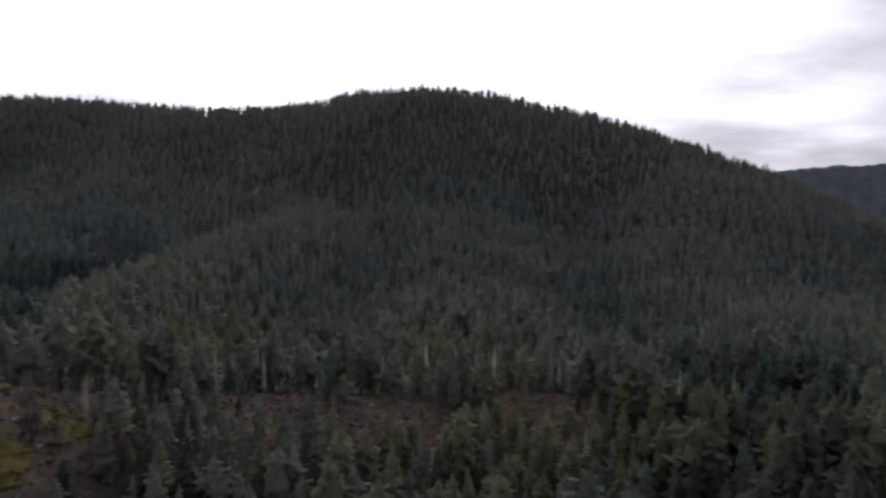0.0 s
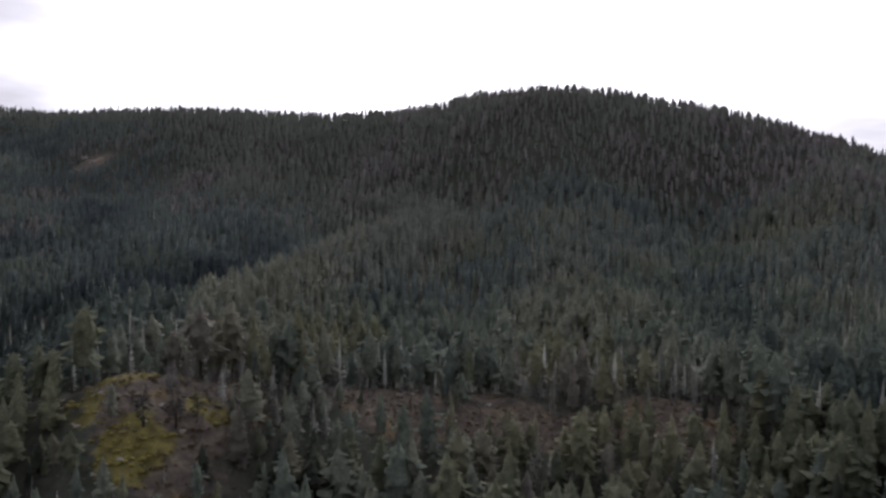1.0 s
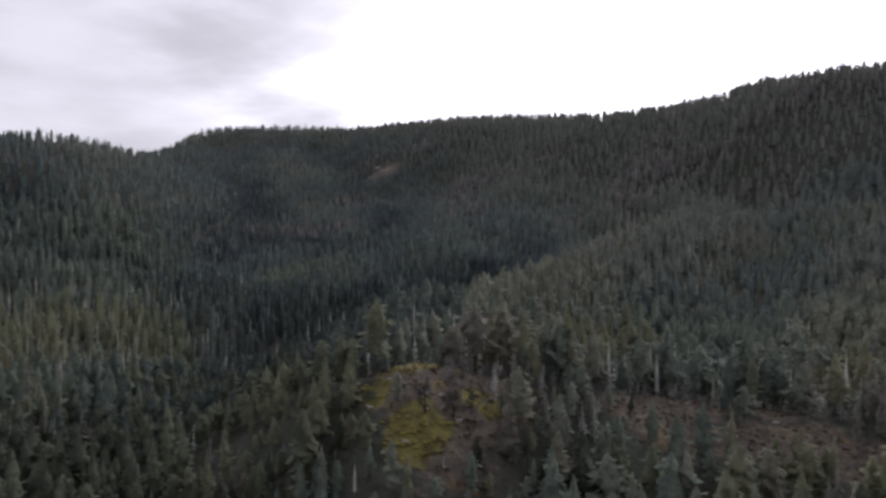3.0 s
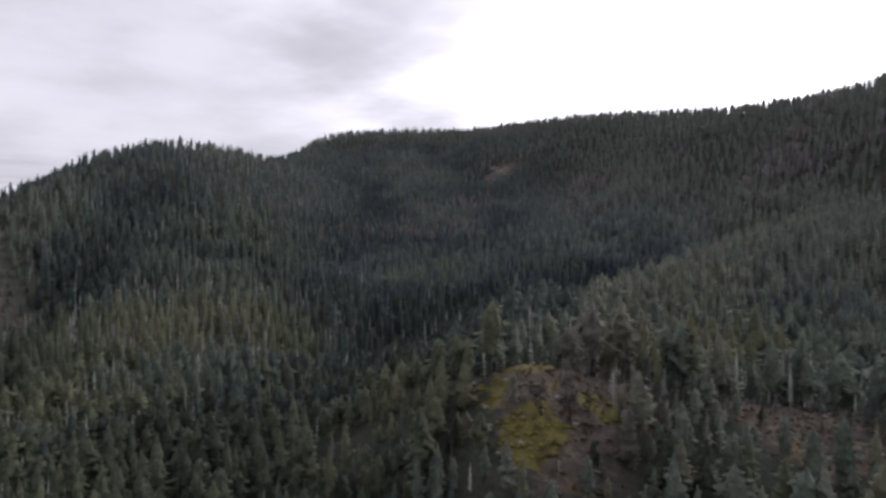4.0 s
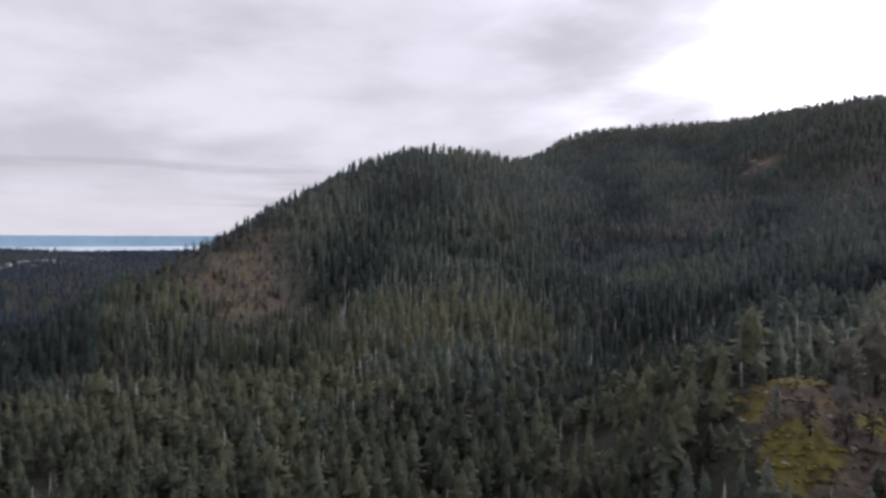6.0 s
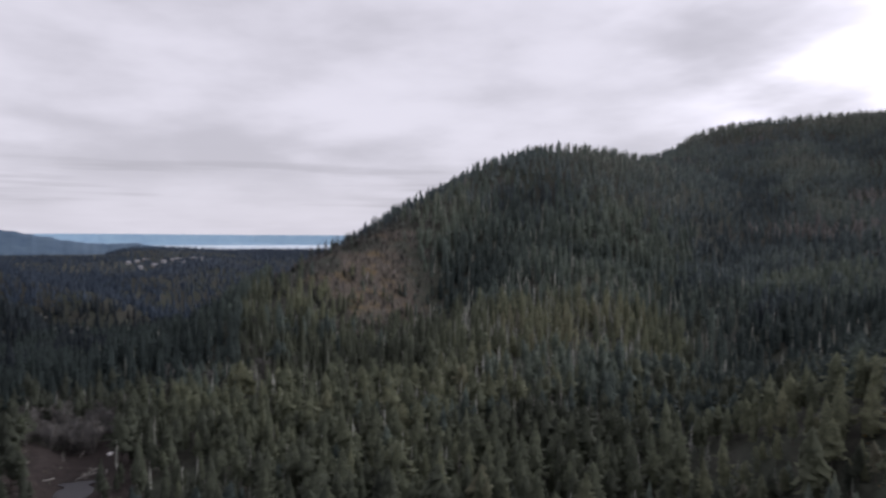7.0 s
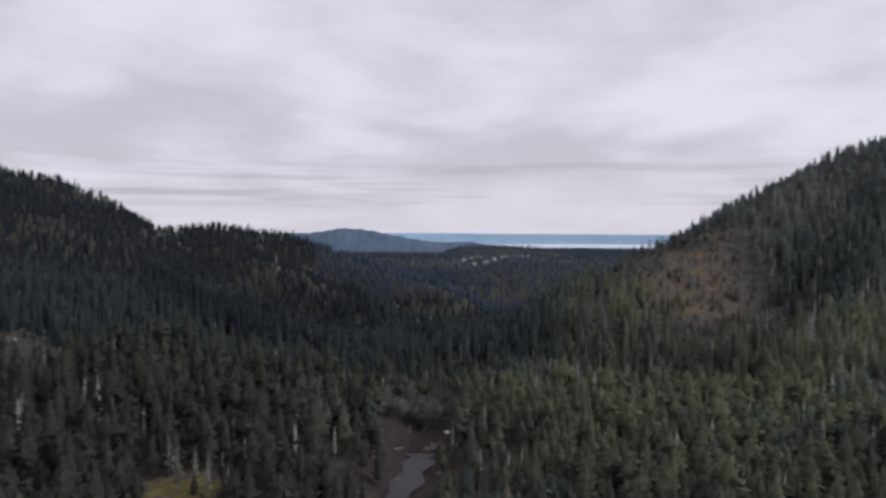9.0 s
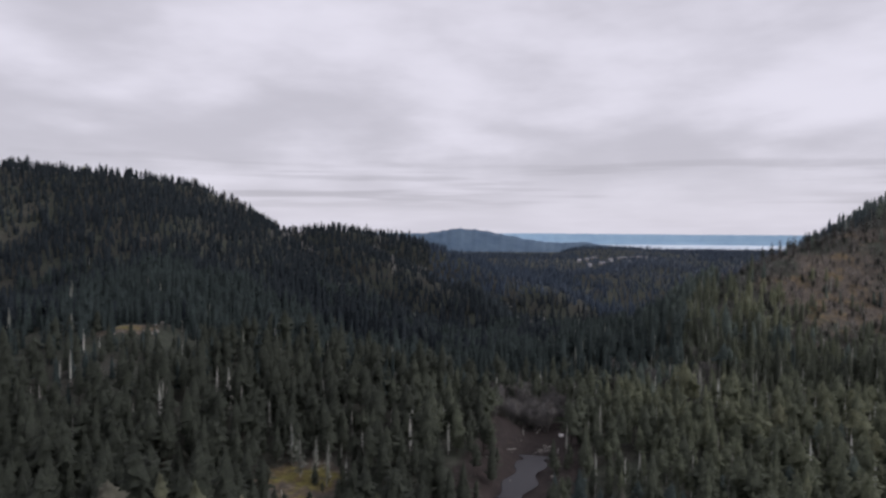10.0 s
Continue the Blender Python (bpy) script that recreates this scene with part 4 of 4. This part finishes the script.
# ---------------------------------------------------------------- single trees that stand out
def top_row(b, r, top, least=6.0):
    """A row for a tree whose tip shows at an angle from the eye's level."""
    x, y = bearing(b, r)
    z = float(height(np.array([x]), np.array([y]))[0])
    h = min(15.0, max(least, EYE_Z + r * math.tan(radians(top)) - z))
    return [x, y, z - 0.3, h, 1.0, 0.5]


LICHEN_SPOTS = np.array([top_row(*v) for v in (
    (-6.9, 166, -16.6), (5.8, 166, -18.4), (47.7, 232, -13.4), (115.3, 226, -13.9), (114.3, 222, -13.6), (116.4, 230, -13.8), (117.0, 240, -14.4), (124.6, 260, -10.6),
    (22.45, 385, -4.4), (24.6, 390, -4.9), (-15.4, 430, -3.3), (-19.7, 425, -3.8), (7.4, 830, 6.6), (8.0, 520, -1.4),
    (14.5, 270, -9.4), (-2.5, 262, -8.6), (-6.1, 262, -8.7), (-10, 258, -9.2), (61.0, 300, -11.2), (84.0, 330, -9.6))])
DEAD_SPOTS = np.array([top_row(*v) for v in (
    (21.4, 220, -9.8), (22.3, 221, -9.3), (23.3, 222, -9.5), (24.2, 221, -9.9), (1.45, 262, -8.6), (2.6, 264, -8.0), (0.3, 262, -8.8), (-0.6, 260, -8.7), (16.6, 262, -9.3),
    (18.4, 262, -8.4), (9.0, 262, -9.4), (12.1, 250, -10.2), (102.0, 300, -12.5), (98.8, 350, -9.5))])
KNOLL_SPOTS = np.array([top_row(*v) for v in (
    (30.1, 184, -10.4), (32.4, 183, -10.9), (28.6, 186, -11.4), (35.8, 205, -9.8), (37.2, 206, -10.4), (23.2, 200, -12.9), (20.5, 203, -11.9), (33.2, 190, -13.0), (38.6, 196, -11.2),
    (24.6, 206, -10.8), (26.2, 190, -14.6), (-11.0, 226, -11.6), (-6, 224, -12.2), (8.5, 217, -12.3), (12.0, 214, -13.4), (16.0, 214, -12.6), (-14.5, 226, -12.0))])
SPUR_SPOTS = np.array([top_row(*v) for v in (
    (80.6, 580, -0.75), (80.0, 585, -0.45), (79.5, 585, -0.2), (78.9, 590, 0.15), (78.5, 592, 0.1), (77.6, 598, 0.95), (77.2, 600, 0.9), (76.6, 604, 0.95), (76.0, 608, 1.1),
    (75.5, 612, 1.2), (74.9, 618, 1.75), (74.5, 622, 2.0), (74.0, 632, 2.3), (73.5, 645, 2.45), (72.9, 660, 2.9), (72.4, 668, 3.2), (71.8, 680, 3.45))])
SKYLINE_SPOTS = np.array([top_row(*v) for v in (
    (-5.1, 1012, 11.35), (-9.5, 1004, 10.65), (-12.0, 1000, 10.1), (-15.0, 990, 9.0), (-17.3, 982, 8.35), (-20.0, 974, 7.3), (13.5, 1080, 10.3),
    (21.5, 1150, 9.75), (62.5, 885, 7.5), (60.0, 910, 7.45), (66.1, 820, 6.6), (67.0, 792, 5.6), (69.0, 745, 4.9), (134.0, 1150, 5.1), (136.2, 1150, 5.35), (131.8, 1150, 4.85),
    (113.6, 1200, 1.0), (112.2, 1190, 0.8))])
SMALL = [p for p in pale_kinds if p.name.startswith("lichen")]
BARE = [p for p in pale_kinds if p.name.startswith("dead")]


def plant_copies(kinds, rows, spread=(0.85, 1.15)):
    for n, (x, y, z, h, _, _) in enumerate(rows):
        w = rng.uniform(*spread)
        src = kinds[n % len(kinds)]
        keep = src.scale.copy()
        src.scale = (1, 1, 1)
        made = copy_thing(src, pose(x, y, z, rng.normal(0, 1.0), rng.normal(0, 1.0), rng.uniform(0, 360)))
        src.scale = keep
        made.scale = (h * w, h * w, h)


plant_copies(SMALL, LICHEN_SPOTS, (1.0, 1.4))
plant_copies(BARE, DEAD_SPOTS, (0.8, 1.2))
scraggly = []
for k in range(4):
    crown = crown_shape(rng, 90, rng.uniform(0.13, 0.2), rng.uniform(0.2, 0.36), 0.5, 0.4, 0, 7, 0.3)
    scraggly.append(tree_thing("scraggly_pine", crown, trunk_shape(rng, 0.95, 0.02, 6, 0.03), PINE_NEEDLES, BARK,
                               "scraggly wind-thinned pine with a bare lower trunk", "tree", "pines on the spur's crest"))
plant_copies(scraggly, KNOLL_SPOTS[:11], (1.0, 1.3))
saplings = []
for _ in range(34):
    b, r = rng.uniform(18.5, 29), rng.uniform(192, 216)
    x, y = bearing(b, r)
    saplings.append([x, y, float(height(np.array([x]), np.array([y]))[0]) - 0.2, rng.uniform(4.5, 10), 1.0, 0.5])
for _ in range(70):
    b, r = rng.uniform(-16, 27), rng.uniform(228, 262)
    x, y = bearing(b, r)
    saplings.append([x, y, float(height(np.array([x]), np.array([y]))[0]) - 0.2, rng.uniform(6.5, 15), 1.0, 0.5])
plant_copies(SMALL, saplings, (1.1, 1.7))
plant_copies(live_kinds, KNOLL_SPOTS[11:], (0.7, 1.0))
for src, row in zip(scraggly, SPUR_SPOTS):
    src.matrix_basis = pose(row[0], row[1], row[2], 0, 0, rng.uniform(0, 360))
    src.scale = (row[3], row[3], row[3])
plant_copies(scraggly, SPUR_SPOTS[4:], (1.1, 1.5))
CREST = ((71, 3.5, 690), (72.4, 3.0, 668), (74, 2.2, 632), (75.5, 1.1, 612), (77.4, 0.8, 599), (79, 0.0, 588), (80.6, -0.8, 580))
between = []
for k in range(13):
    b = 71.2 + 9.2 * (k + rng.uniform(0, 1)) / 13
    between.append(top_row(b, float(np.interp(b, [c[0] for c in CREST], [c[2] for c in CREST])) + rng.uniform(-25, 12),
                           float(np.interp(b, [c[0] for c in CREST], [c[1] for c in CREST])) - rng.uniform(0.0, 0.75), 5.0))
plant_copies(scraggly, between, (0.8, 1.2))
plant_copies(live_kinds[:6], SKYLINE_SPOTS, (0.8, 1.1))

# ---------------------------------------------------------------- the creek
WET = water_material("dark_creek_water", (0.016, 0.015, 0.018), 0.2, 1.2, 0.14)


def creek_water():
    line = np.concatenate([CREEK[1:5], [bearing(97.4, 266)]])
    pts = []
    for p, q in zip(line[:-1], line[1:]):
        pts += [p + (q - p) * i / 8 for i in range(8)]
    verts, faces = [], []
    for i, p in enumerate(pts):
        q = pts[min(i + 1, len(pts) - 1)] if i + 1 < len(pts) else p + (p - pts[i - 1])
        d = (q - p) / np.hypot(*(q - p))
        w = 4.8 + 1.3 * math.sin(i * 0.9)
        verts += [(p[0] - d[1] * w, p[1] + d[0] * w, 0.85), (p[0] + d[1] * w, p[1] - d[0] * w, 0.85)]
        if i:
            faces.append((2 * i - 2, 2 * i, 2 * i + 1, 2 * i - 1))
    me = bpy.data.meshes.new("water_creek")
    me.from_pydata(verts, [], faces)
    me.materials.append(WET)
    tagged(new("water_creek", me), "dark rippled creek between gravel banks and firs", "creek", kind="structure")


creek_water()


def stone_material(name, dark, pale):
    m, N, L, b = material(name, 0.9)
    h = noise_node(N, L, 1.6, 6, 0.65)
    L.new(ramp(N, L, h, [(0.3, dark), (0.7, pale)]), b.inputs["Base Color"])
    bump(N, L, b, h, 0.8, 0.15)
    return m


STONE = stone_material("grey_rock", (0.09, 0.083, 0.075), (0.25, 0.235, 0.21))
WHITE_STONE = stone_material("white_rock", (0.62, 0.60, 0.58), (0.86, 0.85, 0.83))


def boulder(name, size, flat, mat, label, group=""):
    bm = bmesh.new()
    bmesh.ops.create_icosphere(bm, subdivisions=2, radius=1.0)
    off = Vector(rng.uniform(-50, 50, 3))
    for v in bm.verts:
        k = 1 + 0.38 * noise.noise(v.co * 0.9 + off) + 0.14 * noise.noise(v.co * 2.6 + off)
        v.co = Vector((v.co.x * size * k, v.co.y * size * 0.75 * k, v.co.z * size * flat * k))
    me = bpy.data.meshes.new(name)
    bm.to_mesh(me)
    bm.free()
    me.materials.append(mat)
    return tagged(new(name, me), label, "rock", group)


def on_ground(b, r, sink=0.0):
    x, y = bearing(b, r)
    return x, y, float(height(np.array([x]), np.array([y]))[0]) - sink


ROCKS = [boulder("rock_outcrop", 1.0, f, STONE, "weathered grey rock slab on the open mossy ledge", "rocks on the open ledges") for f in (0.35, 0.45, 0.6)]
places = [(33.5 + rng.uniform(-8, 7), 190 + rng.uniform(-18, 16), rng.uniform(0.4, 1.3)) for _ in range(18)]
places += [(rng.uniform(-14, 20), rng.uniform(216, 236), rng.uniform(0.4, 1.4)) for _ in range(16)]
places += [(78 + rng.uniform(-4, 2.5), 545 + rng.uniform(-60, 40), rng.uniform(0.8, 2.0)) for _ in range(9)]
places += [(128 + rng.uniform(-2, 2), 382 + rng.uniform(-10, 6), rng.uniform(0.8, 2.0)) for _ in range(8)]
places += [(36.4 + rng.uniform(-1.6, 1.6), 1085 + rng.uniform(-25, 25), rng.uniform(2.5, 6)) for _ in range(9)]
for n, (b, r, k) in enumerate(places):
    m = pose(*on_ground(b, r, 0.1 * k), rng.uniform(-12, 12), rng.uniform(-12, 12), rng.uniform(0, 360))
    src = ROCKS[n % 3]
    if n < 3:
        src.matrix_basis = m
    else:
        src.scale = (1, 1, 1)
        src_copy = copy_thing(src, m)
        src_copy.scale = (k, k, k)
for n in range(16):
    b, r, k = 98.6 + rng.uniform(-2.6, 2.4), rng.uniform(226, 300), rng.uniform(0.4, 1.1)
    stone = copy_thing(ROCKS[n % 3], pose(*on_ground(b, r, -0.2), rng.uniform(-10, 10), 0, rng.uniform(0, 360)))
    stone.scale = (k, k, k)
    stone.name = "creek_boulder"
    tagged(stone, "grey boulder in the creek's shallows", "rock", "boulders of the creek")
white = boulder("white_boulder", 1.0, 0.8, WHITE_STONE, "bright white boulder on the creek bank", "")
white.matrix_basis = pose(*on_ground(95.35, 287, -0.3), 8, 5, 40)
white.scale = (1.3, 1.1, 1.0)


def log_thing(b, r, length, turn):
    s = Shape()
    n = 7
    path = [(0.1 * math.sin(i * 1.3), 0.08 * math.cos(i * 2.1), length * (i / (n - 1) - 0.5)) for i in range(n)]
    spindle(s, path, [0.28 - 0.02 * i for i in range(n)], 8)
    for k in range(4):
        z = rng.uniform(-0.3, 0.4) * length
        a = rng.uniform(0, math.tau)
        s.add([(0.1, 0, z), (-0.1, 0, z), (0, 0.1, z + 0.2), (math.cos(a) * 0.9, math.sin(a) * 0.9, z + 0.5)], [(0, 1, 3), (1, 2, 3), (2, 0, 3)])
    ob = new("driftwood_log", mesh_from("driftwood_log", *s.arrays(), [DEADWOOD]))
    ob.matrix_basis = pose(*on_ground(b, r, -0.2), 90, 0, turn)
    return tagged(ob, "bleached driftwood log lying on the creek's gravel bank", "log", "driftwood logs")


for spot in ((96.3, 278, 9, 60), (96.9, 272, 7, 40), (95.6, 266, 6, 95), (98.4, 296, 12, 100), (97.2, 299, 8, 85), (99.6, 262, 6, 30), (101.0, 246, 5, 150)):
    log_thing(*spot)


# bare alders by the creek
ALDERS = []
for k in range(4):
    base = new("bare_alder")
    co, tri = bush_shape(rng, 9, 34)
    part("branch_crown", co, tri, TWIGS, base)
    part("trunk", *trunk_shape(rng, 0.45, 0.016, 6, 0.02), BARK, base)
    ALDERS.append(tagged(base, "leafless grey-brown alder on the creek bank", "tree", "bare alders by the creek"))
for n in range(84):
    b, r = rng.uniform(93.0, 101.0), rng.uniform(296, 350)
    if n > 66:
        b, r = rng.uniform(84, 92), rng.uniform(340, 420)
    x, y, z = on_ground(b, r, 0.2)
    h = rng.uniform(6, 12)
    m = pose(x, y, z, 0, 0, rng.uniform(0, 360))
    src = ALDERS[n % 4]
    if n < 4:
        src.matrix_basis = m
        src.scale = (h, h, h)
    else:
        made = copy_thing(src, m)
        made.scale = (h * rng.uniform(0.9, 1.2), h * rng.uniform(0.9, 1.2), h)

# low bare scrub on the open slopes, and tussocks on the knoll
def tussock(rng):
    s = Shape()
    n = 7
    ring = [(math.cos(math.tau * i / n) * rng.uniform(0.6, 1.1), math.sin(math.tau * i / n) * rng.uniform(0.6, 1.1), -0.1) for i in range(n)]
    top = [(p[0] * 0.6, p[1] * 0.6, rng.uniform(0.3, 0.6)) for p in ring]
    s.add(ring + top + [(0, 0, 0.6)], [(i, (i + 1) % n, n + i) for i in range(n)] + [((i + 1) % n, n + (i + 1) % n, n + i) for i in range(n)] +
          [(n + i, n + (i + 1) % n, 2 * n) for i in range(n)])
    co, tri = s.arrays()
    return co, tri, np.zeros(len(tri), int)


bx, by = stand(170, 1150, -40, 140, 3.6)
m_, h_, k_ = bare(bx, by)
patch = value_noise(bx, by, 70, 91, 2)
far_off = np.hypot(bx, by)
chance = np.clip(np.maximum(h_, k_) * 0.9 + np.clip(patch - 0.1, 0, 1) * 0.22 * (far_off > 420), 0, 0.9) * (m_ < 0.5) * ((k_ < 0.4) | (far_off < 900)) * np.where(far_off < 300, 0.6, 0.8) * np.where(np.degrees(np.arctan2(-bx, by)) > 96, 0.15, 1)
bz = height(bx, by)
ok = (rng.random(len(bx)) < chance) & ~in_lee(bx, by, bz) & (bz > 2) & (far_off > 300)
flat = (np.abs(np.degrees(np.arctan2(-bx, by)) - 98.2) < 3.6) & (far_off > 255) & (far_off < 345) & (line_distance(bx, by, CREEK)[0] > 9)
ok |= flat & (rng.random(len(bx)) < 0.55)
rows = np.stack([bx, by, bz - 0.1, rng.uniform(1.2, 3.6, len(bx)), rng.uniform(0.7, 1.3, len(bx)), np.clip(0.5 + 0.4 * value_noise(bx, by, 20, 63, 2) + rng.normal(0, 0.15, len(bx)), 0, 1)], -1)[ok]
close = (rng.random(len(bx)) < chance * 0.8) & (far_off < 300)
twiggy = np.stack([bx, by, bz - 0.1, rng.uniform(1.2, 3.2, len(bx)), rng.uniform(0.9, 1.4, len(bx)), rng.random(len(bx))], -1)[close]
ledge = []
for n in range(210):
    b, r = (rng.uniform(18, 31), rng.uniform(194, 236)) if n % 2 else (rng.uniform(-15, 19), rng.uniform(222, 264))
    ledge.append([*on_ground(b, r, 0.1), rng.uniform(3.0, 6.5), rng.uniform(0.7, 1.1), rng.random()])
twiggy = np.concatenate([rng.permutation(twiggy)[:600], np.array(ledge)])
BUSH = [(c, t, np.zeros(len(t), int)) for c, t in (bush_shape(rng, 4, 13) for _ in range(5))]
scatter("bare_shrubs", BUSH, twiggy, [TWIGS], "leafless grey-brown shrubs on the open ledges", "shrubs")
wx, wy = stand(400, 1060, -30, 86, 6.5)
wm, wh, wk = bare(wx, wy)
some = rng.random(len(wx)) < np.clip(np.maximum(wh, wk) * 1.3 + 0.5 * np.exp(-((np.degrees(np.arctan2(-wx, wy)) - 75) / 6) ** 2 - ((np.hypot(wx, wy) - 520) / 90) ** 2), 0, 1)
wz = height(wx, wy)
thicket = np.stack([wx, wy, wz - 0.2, rng.uniform(4, 8.5, len(wx)), rng.uniform(0.9, 1.4, len(wx)), rng.random(len(wx))], -1)[some & ~in_lee(wx, wy, wz)]
BROAD = [(c, t, np.zeros(len(t), int)) for c, t in (bush_shape(rng, 3, 11) for _ in range(5))]
ex, ey = stand(420, 680, 66, 84, 6.0)
eb, er, ez = np.degrees(np.arctan2(-ex, ey)), np.hypot(ex, ey), height(ex, ey)
some = (rng.random(len(ex)) < 0.42 * np.clip(1 + 1.8 * value_noise(ex, ey, 26, 131, 2), 0.1, 1.6)) & ~in_lee(ex, ey, ez)
evergreen = np.stack([ex, ey, ez - 0.4, rng.uniform(2.0, 5.5, len(ex)), rng.uniform(1.8, 2.8, len(ex)), np.clip(0.28 + rng.normal(0, 0.2, len(ex)), 0, 1)], -1)[some]
scatter("evergreen_shrubs", MID[8:], evergreen, [PINE_NEEDLES, BARK], "low dark green evergreen shrubs on the rocky spur", "shrubs")
scatter("leafless_thicket", BROAD, rng.permutation(thicket)[:1400], [TWIGS], "leafless grey-brown broadleaf thicket on the rocky slopes", "thicket")
scatter("leafless_scrub", [(c, t, np.zeros(len(t), int)) for c, t in (bush_shape(rng, 2, 7) for _ in range(6))], rng.permutation(rows)[:1500], [SCRUB], "leafless grey-brown scrub on the open hillsides", "scrub")


TUFT = foliage("mossy_tussocks", [(0.0, (0.075, 0.052, 0.034)), (0.4, (0.11, 0.080, 0.036)), (0.7, (0.195, 0.165, 0.042)), (1.0, (0.24, 0.208, 0.055))])
gx, gy = stand(160, 250, -20, 42, 1.5)
m_, h_, _ = bare(gx, gy)
ok = rng.random(len(gx)) < 0.75 * np.maximum(m_, 0.7 * h_)
tone = np.clip(0.15 + 0.7 * m_ * (value_noise(gx, gy, 9, 17, 2) > -0.1) + rng.normal(0, 0.1, len(gx)), 0.01, 0.99)
rows = np.stack([gx, gy, height(gx, gy) - 0.08, rng.uniform(0.25, 0.6, len(gx)), rng.uniform(1.2, 2.4, len(gx)), tone], -1)[ok]
scatter("moss_tussocks", [tussock(rng) for _ in range(4)], rng.permutation(rows)[:7500], [TUFT], "yellow-green moss and brown heather tussocks on the ledges", "moss")


# ---------------------------------------------------------------- houses far down the valley
def plain(name, col, rough=0.7):
    m, N, L, b = material(name, rough)
    n = noise_node(N, L, 0.8, 4)
    L.new(ramp(N, L, n, [(0.3, tuple(c * 0.8 for c in col)), (0.7, col)]), b.inputs["Base Color"])
    return m


WALLS = [plain("white_wall_paint", (0.44, 0.44, 0.44)), plain("cream_wall_paint", (0.34, 0.32, 0.29))]
ROOF, PANE = plain("grey_roof_metal", (0.30, 0.30, 0.32), 0.5), plain("dark_window_glass", (0.03, 0.035, 0.04), 0.1)


def solid(name, verts, faces, mat, parent):
    me = bpy.data.meshes.new(name)
    me.from_pydata(verts, [], faces)
    me.materials.append(mat)
    ob = new(name, me)
    ob.parent = parent
    return ob


def box(x0, x1, y0, y1, z0, z1):
    v = [(x, y, z) for z in (z0, z1) for x, y in ((x0, y0), (x1, y0), (x1, y1), (x0, y1))]
    return v, [(3, 2, 1, 0), (4, 5, 6, 7), (0, 1, 5, 4), (1, 2, 6, 5), (2, 3, 7, 6), (3, 0, 4, 7)]


def house(length, width, eaves, wall):
    base = new("house")
    l, w = length / 2, width / 2
    solid("wall", *box(-l, l, -w, w, -2, eaves), wall, base)
    rise, o = width * 0.35, 0.6
    v = [(x, y, z) for x in (-l - o, l + o) for y, z in ((-w - o, eaves - 0.1), (0, eaves + rise), (w + o, eaves - 0.1), (0, eaves - 0.1))]
    solid("roof", v, [(0, 4, 5, 1), (1, 5, 6, 2), (0, 1, 2, 3), (7, 6, 5, 4), (0, 3, 7, 4), (3, 2, 6, 7)], ROOF, base)
    for k in range(int(length // 5)):
        x = -l + 2.5 + 5 * k
        for side in (-1, 1):
            y = side * (w + 0.03)
            solid("window", *box(x - 0.8, x + 0.8, y - 0.05, y + 0.05, 1.2, 2.8), PANE, base)
    return tagged(base, "pale house with a grey roof among far trees", "house", "houses down the valley")


for n in range(15):
    b, r = 88.0 + 6.2 * (n + rng.uniform(0, 1)) / 15, rng.uniform(1780, 2020)
    ob = house(rng.uniform(8, 13), rng.uniform(7, 9), rng.uniform(3, 5), WALLS[n % 2])
    x, y, z = on_ground(b, r)
    ob.matrix_basis = pose(x, y, z + 2.0, 0, 0, b + rng.uniform(-35, 35))
